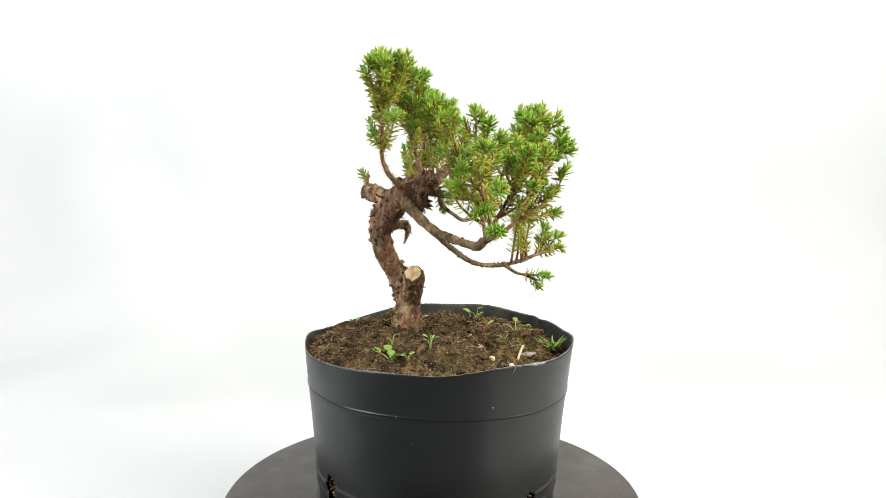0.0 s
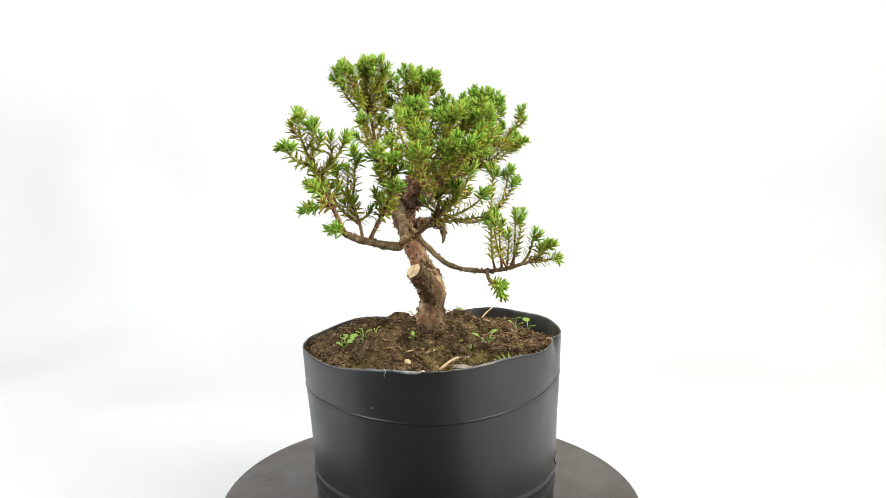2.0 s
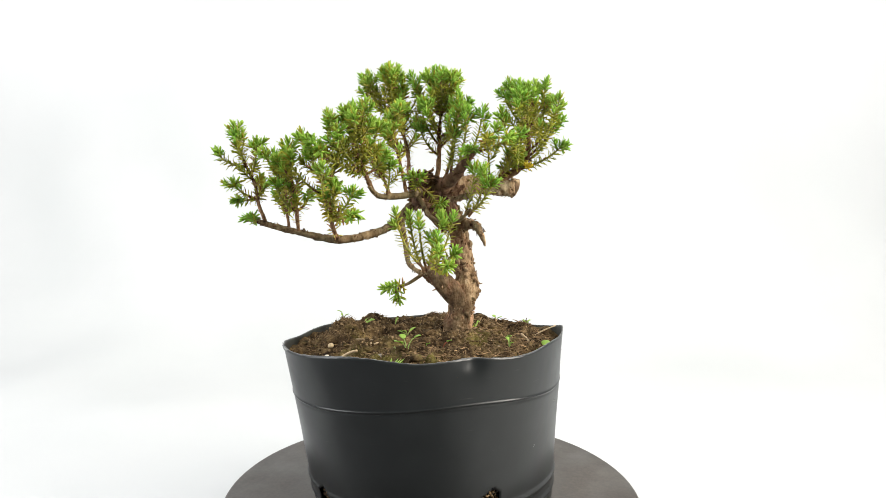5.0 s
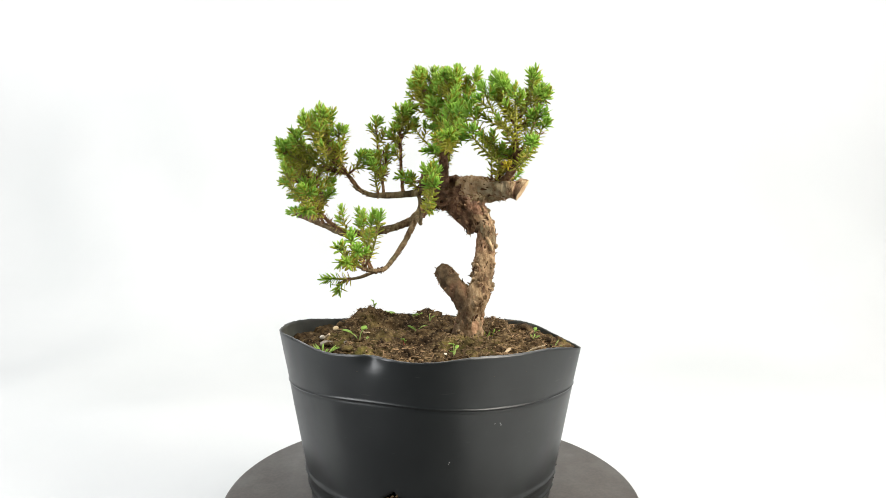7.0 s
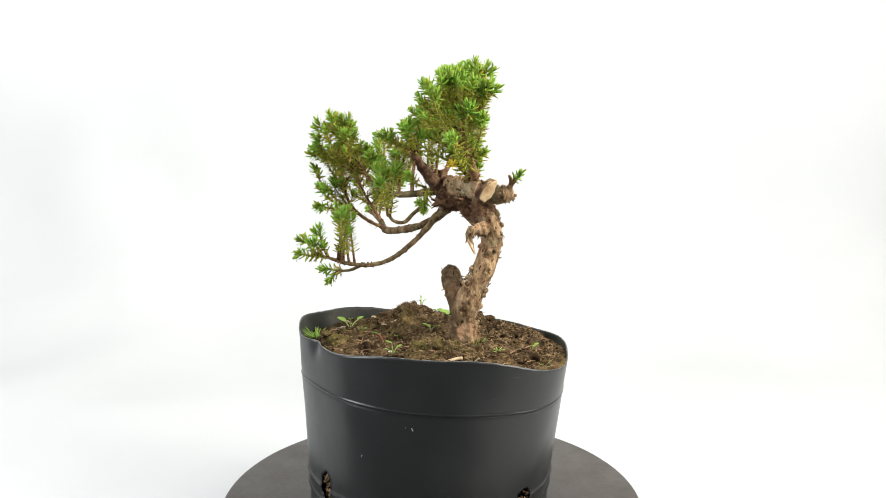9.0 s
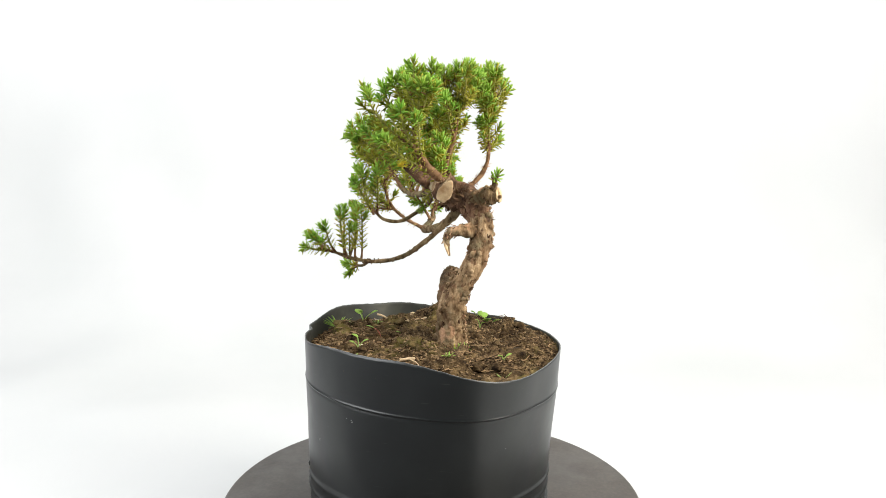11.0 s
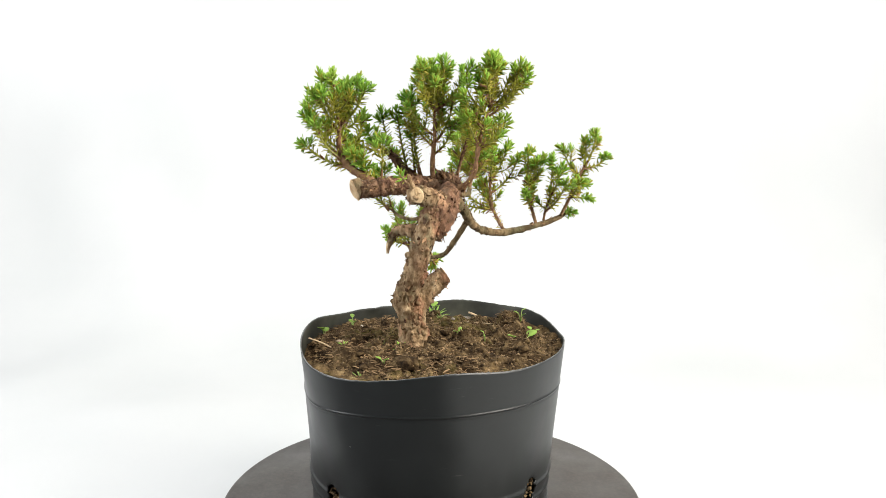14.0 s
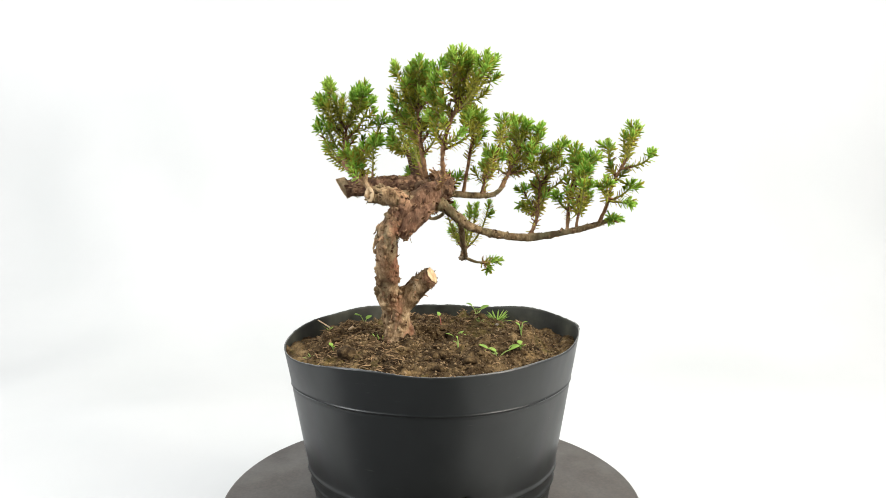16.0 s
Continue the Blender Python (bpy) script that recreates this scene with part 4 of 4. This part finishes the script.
# fork towards the open side
FORK = [(-0.0045, 0.0040, 0.2235, 0.0046), (0.0022, 0.0107, 0.2271, 0.0041), (0.0091, 0.0189, 0.2345, 0.0036), (0.0157, 0.0248, 0.2432, 0.0030), (0.0200, 0.0310, 0.2480, 0.0012)]
limb("branch", FORK, "", 16, 0.28, 12, 240.0, RUST)
flakes("bark_scale", FORK, 40, 0.0016, 21)
spray((0.0190, 0.0290, 0.2465), (0.0402, 0.0548, 0.2575), 2, 0.3)
spray((0.0185, 0.0285, 0.2460), (0.0230, 0.0460, 0.2660), 1, 0.6)
spray((0.0150, 0.0243, 0.2420), (0.0279, 0.0251, 0.2500), 1, 0.1, 0.2)
spray((0.0170, 0.0262, 0.2445), (0.0130, 0.0404, 0.2590), 0, 0.7)
spray((0.0160, 0.0252, 0.2435), (0.0104, 0.0359, 0.2780), 0, 0.7)
# middle of the crown
cluster([(-0.0070, 0.0020, 0.2290, 0.0019), (-0.0110, 0.0030, 0.2420, 0.0017), (-0.0165, 0.0030, 0.2600, 0.0013), (-0.0185, 0.0035, 0.2740, 0.0010)],
        [(-0.0268, -0.0025, 0.3098), (-0.0285, 0.0165, 0.3060), (-0.0085, 0.0138, 0.3042), (-0.0065, 0.0050, 0.3050), (-0.0180, 0.0060, 0.3085), (-0.0150, -0.0060, 0.3060),
         (-0.0290, -0.0193, 0.3060, 2), (-0.0153, 0.0245, 0.2866, 2), (-0.0060, 0.0200, 0.2760, 1), (-0.0310, 0.0070, 0.2960, 2), (-0.0030, -0.0070, 0.2850, 1)], 0.6, 2, 2, 0.5)
spray((-0.0130, 0.0020, 0.246), (-0.0130, -0.0125, 0.2680), 0, 0.8, 0.0)
spray((-0.0150, 0.0020, 0.254), (-0.0150, -0.0120, 0.2860), 1, 0.7, 0.0)
# tall stem beside it
cluster([(-0.0200, -0.0100, 0.2205, 0.0020), (-0.0250, -0.0170, 0.2255, 0.0018), (-0.0300, -0.0208, 0.2315, 0.0016), (-0.0342, -0.0215, 0.2406, 0.0014), (-0.0348, -0.0230, 0.2520, 0.0013), (-0.0338, -0.0265, 0.2640, 0.0011), (-0.0328, -0.0310, 0.2760, 0.0009)],
        [(-0.0390, -0.0300, 0.3110), (-0.0215, -0.0365, 0.3108), (-0.0338, -0.0349, 0.3122), (-0.0282, -0.0386, 0.3100), (-0.0160, -0.0340, 0.3105), (-0.0351, -0.0523, 0.3075),
         (-0.0315, -0.0580, 0.3050), (-0.0412, -0.0562, 0.3028, 0), (-0.0350, -0.0110, 0.2860, 1), (-0.0360, -0.0130, 0.2730, 0, 0.8), (-0.0320, -0.0120, 0.2960, 1), (-0.0241, -0.0475, 0.2720, 1), (-0.0250, -0.0250, 0.2980, 1)], 0.55, 2, 2, 0.6)
spray((-0.0347, -0.0228, 0.2510), (-0.0405, -0.0395, 0.2600), 0, 0.9, 0.0, 0.5, 0.0008, 0)
# high branch
cluster([(0.0130, -0.0175, 0.2175, 0.0014), (0.0115, -0.0210, 0.2330, 0.0012), (0.0085, -0.0250, 0.2500, 0.0011), (0.0055, -0.0290, 0.2640, 0.0009)],
        [(0.0084, -0.0215, 0.2800, 1), (0.0000, -0.0240, 0.2830), (0.0030, -0.0320, 0.2745), (-0.0050, -0.0290, 0.2775, 1), (0.0110, -0.0310, 0.2680, 1)], 1.3)
cluster([(0.0220, -0.0280, 0.2175, 0.0012), (0.0190, -0.0340, 0.2320, 0.0010), (0.0150, -0.0420, 0.2480, 0.0008)],
        [(0.0118, -0.0495, 0.2735, 2, 1.0), (0.0240, -0.0430, 0.2480, 1, 1.0), (0.0060, -0.0430, 0.2500, 1, 1.0)], 1.0, 2, 1)
spray((0.0250, -0.0300, 0.2170), (0.0330, -0.0260, 0.2420), 1, 1.0, 0.1)
cluster([(0.0370, -0.0375, 0.2205, 0.0016), (0.0430, -0.0400, 0.2290, 0.0015), (0.0500, -0.0430, 0.2400, 0.0012), (0.0560, -0.0450, 0.2500, 0.0010)],
        [(0.0628, -0.0400, 0.2755), (0.0815, -0.0414, 0.2712, 2), (0.0861, -0.0656, 0.2510, 1), (0.0844, -0.0517, 0.2605, 2), (0.0811, -0.0726, 0.2540, 2), (0.0613, -0.0292, 0.2640, 2),
         (0.0680, -0.0610, 0.2700), (0.0725, -0.0350, 0.2765), (0.0410, -0.0270, 0.2470, 1), (0.0560, -0.0510, 0.2720), (0.0605, -0.0625, 0.2690, 1), (0.0680, -0.0480, 0.2735)], 0.8)
# long branch, from its middle to its end
cluster([(0.0265, -0.0630, 0.1875, 0.0016), (0.0400, -0.0630, 0.1940, 0.0014), (0.0520, -0.0620, 0.2030, 0.0013), (0.0580, -0.0612, 0.2130, 0.0011), (0.0600, -0.0615, 0.2260, 0.0009)],
        [(0.0627, -0.0785, 0.2585), (0.0760, -0.0700, 0.2480, 1), (0.0660, -0.0890, 0.2480, 1), (0.0850, -0.0600, 0.2380, 1), (0.0812, -0.0412, 0.2228, 0),
         (0.0820, -0.0410, 0.2085, 0), (0.0710, -0.0563, 0.2280, 1), (0.0430, -0.0580, 0.2540, 1)], 1.4, 2, 2, 0.5)
cluster([(0.0290, -0.0900, 0.1922, 0.0013), (0.0360, -0.0890, 0.2040, 0.0012), (0.0420, -0.0880, 0.2140, 0.0010), (0.0470, -0.0890, 0.2260, 0.0009)],
        [(0.0551, -0.0956, 0.2425, 2), (0.0540, -0.1060, 0.2480, 1), (0.0487, -0.0905, 0.2540, 2), (0.0400, -0.0950, 0.2450, 1), (0.0600, -0.0980, 0.2280, 0), (0.0300, -0.0800, 0.2200, 0)], 1.1)
cluster([(0.0300, -0.0961, 0.1956, 0.0011), (0.0285, -0.0980, 0.2060, 0.0010), (0.0240, -0.0990, 0.2150, 0.0008)],
        [(0.0140, -0.1050, 0.2400, 2), (0.0070, -0.1060, 0.2280, 0), (0.0340, -0.1050, 0.2470, 0)], 1.2)
cluster([(0.0320, -0.1120, 0.1994, 0.0014), (0.0300, -0.1170, 0.2110, 0.0013), (0.0262, -0.1205, 0.2240, 0.0011), (0.0245, -0.1270, 0.2370, 0.0009)],
        [(0.0215, -0.1365, 0.2668, 2, 0.4), (0.0300, -0.1320, 0.2610, 1, 0.3), (0.0385, -0.1143, 0.2552, 1), (0.0340, -0.1345, 0.2272, 0, 0.9), (0.0259, -0.1340, 0.2125, 0), (0.0122, -0.1187, 0.2280, 0, 1.2)], 1.1)
spray((0.0360, -0.1155, 0.1990), (0.0360, -0.1220, 0.2035), 1, 0.0, 0.0)
spray((0.0246, -0.1262, 0.2360), (0.0261, -0.1482, 0.2480), 0, 0.4, 0.1, 0.9)
# small hanging branch
spray((0.0340, 0.0240, 0.205), (0.0424, 0.0422, 0.2300), 0, 0.7)
spray((0.0350, 0.0260, 0.204), (0.0398, 0.0374, 0.2375), 0, 0.4, 0.1)
spray((0.0335, 0.0235, 0.2040), (0.0300, 0.0310, 0.2390), 0, 0.5, 0.05, 0.3)
# lower branch
spray((0.0560, -0.0010, 0.169), (0.0600, -0.0110, 0.2090), 0, 0.4, 0.2, 0.5, 0.0008, 1)
spray((0.0600, 0.0010, 0.170), (0.0604, -0.0050, 0.2070), 0, 0.5, 0.2, 0.4, 0.0008, 1)
spray((0.0640, 0.0020, 0.171), (0.0680, -0.0190, 0.2100), 0, 0.4, 0.2, 0.6, 0.0008, 1)
spray((0.0660, 0.0030, 0.172), (0.0648, 0.0185, 0.2088), 0, 0.4, 0.15, 0.6, 0.0008, 1)
spray((0.0680, 0.0030, 0.172), (0.0640, 0.0105, 0.2092), 0, 0.4, 0.15, 0.5, 0.0008, 1)
spray((0.0640, 0.0010, 0.170), (0.0625, 0.0055, 0.1965), 0, 0.6, 0.1, 0.4, 0.0008, 1)
spray((0.0760, 0.0050, 0.174), (0.0842, 0.0205, 0.1885), 1, 0.3, 0.1, 0.55, 0.0008, 1)
spray((0.0740, 0.0045, 0.174), (0.0810, 0.0090, 0.1965), 0, 0.4, 0.1, 0.55, 0.0008, 1)
spray((0.0780, 0.0060, 0.175), (0.0945, 0.0185, 0.1795), 0, 0.3, 0.05, 0.55, 0.0008, 1)
spray((0.0800, 0.0075, 0.176), (0.0914, 0.0110, 0.1900), 0, 0.3, 0.1, 0.55, 0.0008, 1)
spray((0.0640, -0.0140, 0.162), (0.0742, -0.0182, 0.1550), 0, 0.4, 0.0, 0.55, 0.0008, 1)
spray((0.0640, -0.0140, 0.162), (0.0790, -0.0215, 0.1635), 0, 0.5, 0.0, 0.55, 0.0008, 1)
# a few short shoots low in the crown
spray((0.0000, -0.0090, 0.222), (0.0080, 0.0060, 0.2060), 0, 0.7, 0.0)
spray((-0.0500, 0.0300, 0.228), (-0.0546, 0.0361, 0.2340), 0, 0.8, 0.0, 0.3, 0.0006, 0)
spray((0.0030, -0.0110, 0.222), (0.0190, -0.0130, 0.2320), 1, 0.8, 0.0)


# ---- seedlings, stones and litter on the soil ----
STRAW_FOOT, STRAW_MID, STRAW_TOP, CURL = (-0.0131, 0.0690, 0.1100), (-0.0135, 0.0790, 0.1165), (-0.0133, 0.0895, 0.1212), (0.0310, -0.0376, 0.1150)


def leaf_blade(hp, p, d, ln, w, cup=0.25):
    """A rounded leaf with a folded midrib and some thickness."""
    d = Vector(d).normalized()
    s = d.cross(Vector((0, 0, 1))).normalized()
    n = s.cross(d)
    p = Vector(p)
    top, n_seg = [], 7
    for k in range(n_seg):
        u = k / (n_seg - 1)
        h = w * math.sin(math.pi * min(1, 0.12 + 0.88 * u)) ** 0.7 * 0.5 if u < 1 else 0.0
        c = p + d * ln * u - n * ln * 0.12 * u * u
        top += [c - s * h + n * cup * h, c - n * 0.0001, c + s * h + n * cup * h]
    low = [q - n * 0.0003 for q in top]
    m, faces = len(top), []
    for k in range(n_seg - 1):
        for j in (0, 1):
            a = k * 3 + j
            faces += [(a, a + 1, a + 4, a + 3), (m + a, m + a + 3, m + a + 4, m + a + 1)]
        faces += [(k * 3, k * 3 + 3, m + k * 3 + 3, m + k * 3), (k * 3 + 2, m + k * 3 + 2, m + k * 3 + 5, k * 3 + 5)]
    hp.add(top + low, faces)


def on_soil(x, y):
    return Vector((x, y, soil_z(x, y) - 0.001))


def seedling(x, y, leaves, label, stem_mat=None, group="seedlings in the pot"):
    """leaves: rows of (dx, dy, dz, length, width) from the root to each leaf's foot, the leaf pointing on outward."""
    b = on_soil(x, y)
    t = thing("seedling", b, label, "seedling", group)
    for dx, dy, dz, ln, w in leaves:
        e = Vector((dx, dy, dz))
        rows = [(*q, 0.00045 - 0.00003 * i) for i, q in enumerate(arch(Vector((0, 0, -0.001)), Vector((dx * 0.2, dy * 0.2, dz * 0.8)), e, 5))]
        v, f = tube(rows, 6)
        stalk = link("stalk", v, f, stem_mat or STEM, t)
        hp = Heap()
        flat = Vector((dx, dy, 0))
        flat = flat.normalized() if flat.length > 1e-5 else Vector((1, 0, 0))
        leaf_blade(hp, e - flat * 0.0004, flat + Vector((0, 0, 0.55)), ln * 0.95, w * 0.95)
        link("leaf", hp.v, hp.f, WEED, stalk)
    return t


seedling(-0.027, -0.060, [(0.004, -0.006, 0.005, 0.0085, 0.0085), (-0.008, 0.006, 0.005, 0.0065, 0.0062), (-0.002, 0.008, 0.006, 0.0065, 0.0060), (0.000, 0.003, 0.004, 0.006, 0.0055)], "bright green round-leaved weed seedling in the soil")
seedling(-0.002, -0.019, [(0.002, -0.001, 0.004, 0.006, 0.003), (-0.002, 0.002, 0.004, 0.006, 0.0028), (0.001, -0.003, 0.003, 0.005, 0.003), (-0.002, -0.002, 0.003, 0.004, 0.0025)], "small narrow-leaved green seedling in the soil")
seedling(0.035, 0.054, [(0.001, 0.000, 0.009, 0.005, 0.0035), (-0.003, -0.001, 0.006, 0.004, 0.0028), (0.003, 0.001, 0.005, 0.004, 0.003)], "small upright green seedling near the pot wall")
seedling(0.0365, 0.009, [(0.005, 0.004, 0.009, 0.006, 0.003)], "bent red-stemmed seedling with one pale leaf", REDSTEM)
seedling(0.059, -0.012, [(0.004, -0.003, 0.007, 0.0075, 0.0065), (-0.006, -0.003, 0.008, 0.0055, 0.0045), (0.000, 0.005, 0.010, 0.005, 0.0040)], "green seedling with three broad leaves on thin stalks")
seedling(0.025, -0.003, [(0.001, 0.001, 0.003, 0.004, 0.003), (-0.001, -0.001, 0.003, 0.004, 0.002)], "tiny yellow-green sprouting bud in the soil")
seedling(-0.061, 0.046, [(0.001, 0.002, 0.003, 0.004, 0.003), (-0.002, -0.001, 0.003, 0.004, 0.003)], "tiny green seedling low in the soil")
seedling(-0.0275, -0.031, [(0.001, 0.001, 0.007, 0.003, 0.0012), (-0.002, 0.001, 0.005, 0.003, 0.0012)], "thin pale yellow-green sprout in the soil")
seedling(-0.0014, -0.067, [(0.000, -0.001, 0.010, 0.004, 0.0016), (0.001, 0.002, 0.008, 0.004, 0.0016), (-0.002, -0.001, 0.007, 0.004, 0.0016)], "thin three-leaved sprout on the mossy mound")
seedling(0.0325, 0.0755, [(-0.003, 0.002, 0.009, 0.006, 0.0062), (0.003, -0.001, 0.006, 0.0058, 0.0056)], "bright green two-leaved seedling beside the pot wall")
seedling(-0.016, -0.071, [(-0.001, -0.001, 0.004, 0.005, 0.0045), (0.002, 0.001, 0.005, 0.004, 0.004)], "small green round-leaved seedling by the mound")


def grass_tuft(x, y, count, ln, label, m, seed):
    b = on_soil(x, y)
    t = thing("grass_tuft", b, label, "grass tuft", "grass tufts in the pot")
    rng = random.Random(seed)
    for k in range(count):
        a = 6.283 * k / count + rng.uniform(-.3, .3)
        hp = Heap()
        up = rng.uniform(0.35, 1.1)
        d = Vector((math.cos(a), math.sin(a), up))
        needle(hp, Vector((0, 0, 0)), d, Vector((math.cos(a), math.sin(a), 0.01)), ln * rng.uniform(0.75, 1.15), 0.00045 + 0.02 * ln, 0, rng)
        link("blade", hp.v, hp.f, m, t)


grass_tuft(0.0835, -0.0205, 26, 0.0135, "bright green needle-like tuft against the pot wall", WEED, 1)
grass_tuft(-0.0640, 0.0610, 7, 0.0085, "thin yellow-green grass sprout near the pot rim", STEM, 2)
grass_tuft(-0.0308, 0.0680, 8, 0.0050, "short green grass tuft in the soil", WEED, 3)
grass_tuft(0.0500, -0.0180, 9, 0.0050, "low mossy green tuft in the soil", STEM, 4)
grass_tuft(-0.0180, 0.0380, 6, 0.0045, "short yellow-green tuft near the trunk", STEM, 5)


def sprig():
    b = on_soil(-0.0275, 0.0290)
    t = thing("fallen_sprig", b, "fallen juniper sprig, green with rusty needles, at the trunk's foot", "sprig")
    rng = random.Random(8)
    hp = Heap()
    needled(hp, arch(Vector((0.004, -0.002, 0.001)), Vector((0, 0, 0.003)), Vector((-0.009, 0.003, 0.003)), 6), 0.0, 0.2, rng)
    link("needle_spray", hp.v, hp.f, [WEED, WEED, OLIVE, DRY], t, "", hp.i)
    hp = Heap()
    needled(hp, arch(Vector((-0.001, 0.002, 0.001)), Vector((-0.004, 0.005, 0.002)), Vector((-0.008, 0.006, 0.002)), 4), 0.0, 0.2, rng)
    link("dry_spray", hp.v, hp.f, [DRY, DRY, DRY, DRY], t, "rusty brown dry needles", hp.i)


sprig()
PALE, BUFF, GREY = mat_stone("pale_stone", (0.42, 0.38, 0.31), (0.62, 0.57, 0.48)), mat_stone("buff_stone", (0.34, 0.25, 0.14), (0.55, 0.43, 0.26)), mat_stone("grey_stone", (0.15, 0.13, 0.105), (0.27, 0.235, 0.19))
EARTH = SOIL


def pebble(x, y, sx, sy, sz, m, label, name="pebble", turn=0.0, bump_k=0.18):
    b = on_soil(x, y)
    t = thing(name, b, label, name.replace("_", " "), name + "s on the soil")
    bm = bmesh.new()
    bmesh.ops.create_icosphere(bm, subdivisions=3, radius=1.0)
    for v in bm.verts:
        k = 1 + bump_k * noise.noise(v.co * 1.6 + Vector((x, y, 0)) * 900) + bump_k * 0.4 * noise.noise(v.co * 4)
        v.co = Matrix.Rotation(turn, 3, "Z") @ Vector((v.co.x * sx * k, v.co.y * sy * k, v.co.z * sz * k + sz * 0.45 + 0.0012))
    me = bpy.data.meshes.new(name)
    bm.to_mesh(me)
    bm.free()
    me.materials.append(m)
    for q in me.polygons:
        q.use_smooth = True
    ob = new("body", me)
    ob.parent = t
    return t


pebble(0.0374, -0.0660, 0.0022, 0.0020, 0.0019, BUFF, "round buff pebble on the soil")
pebble(0.0500, -0.0660, 0.0019, 0.0018, 0.0016, PALE, "round pale pebble on the soil")
pebble(0.0545, -0.0640, 0.0013, 0.0013, 0.0011, GREY, "small grey pebble on the soil")
pebble(0.0629, -0.0440, 0.0062, 0.0036, 0.0014, GREY, "flat angular grey-brown stone chip on the soil", "stone_chip", 0.5, 0.5)
pebble(0.0361, 0.0471, 0.0017, 0.0013, 0.0009, PALE, "small white chip on the soil", "stone_chip")
pebble(0.0560, -0.0300, 0.0020, 0.0017, 0.0013, GREY, "small brown-grey pebble on the soil")
pebble(0.0680, -0.0300, 0.0026, 0.0021, 0.0016, EARTH, "small brown earth clod on the soil", "clod", 0.2, 0.4)
pebble(-0.0660, 0.0330, 0.0090, 0.0062, 0.0050, EARTH, "large brown earth clod half sunk in the soil", "clod", 0.9, 0.4)
pebble(-0.0480, 0.0580, 0.0045, 0.0038, 0.0032, EARTH, "dark brown earth clod on the soil", "clod", 0.3, 0.5)
pebble(-0.0520, 0.0640, 0.0068, 0.0056, 0.0010, EARTH, "dark flat rotting leaf scrap on the soil", "leaf_scrap", 0.3, 0.3)


def litter(name, pts, r, m, label, cat):
    b = Vector(pts[0])
    t = thing(name, b, label, cat, name + "s on the soil")
    v, f = tube([(*(Vector(q) - b), r) for q in [Vector(w[:3]) for w in spline([(*p, r) for p in pts], 5)]], 7, 0.25, 300)
    link("shaft", v, f, m, t)


STRAW = mat_stone("straw", (0.30, 0.21, 0.12), (0.52, 0.40, 0.25))
litter("dry_stalk", [(0.0050, 0.0700, 0.1135), (-0.0020, 0.0670, 0.1150), (-0.0080, 0.0650, 0.1152)], 0.0011, STRAW, "pale dry stalk lying on the soil", "stalk")
litter("dry_stalk", [(0.0550, -0.0560, 0.1120), (0.0575, -0.0500, 0.1160), (0.0600, -0.0440, 0.1185)], 0.0008, STRAW, "thin dry stalk leaning over a stone chip", "stalk")
litter("dry_stalk", [STRAW_FOOT, STRAW_MID, STRAW_TOP], 0.0005, STRAW, "thin dry straw leaning on the pot wall", "stalk")
litter("root_curl", [(CURL[0] + 0.0025 * math.cos(k * 0.8), CURL[1] + 0.0025 * math.sin(k * 0.8), CURL[2] + 0.0012 + 0.0006 * math.sin(k * 1.1)) for k in range(8)], 0.0005, STRAW, "small curled pale root on the soil", "root")
litter("root_thread", [(CURL[0], CURL[1], CURL[2] + 0.001), (0.026, -0.040, soil_z(0.026, -0.040) + 0.001), (0.021, -0.052, soil_z(0.021, -0.052) + 0.001)], 0.0004, STRAW, "long pale root thread on the soil", "root")

def motions():
    for ob, home in moving:
        walk(ob, [(t, pose(0, 0, 0, 0, 0, a) @ home) for t, a in TURN])


motions()
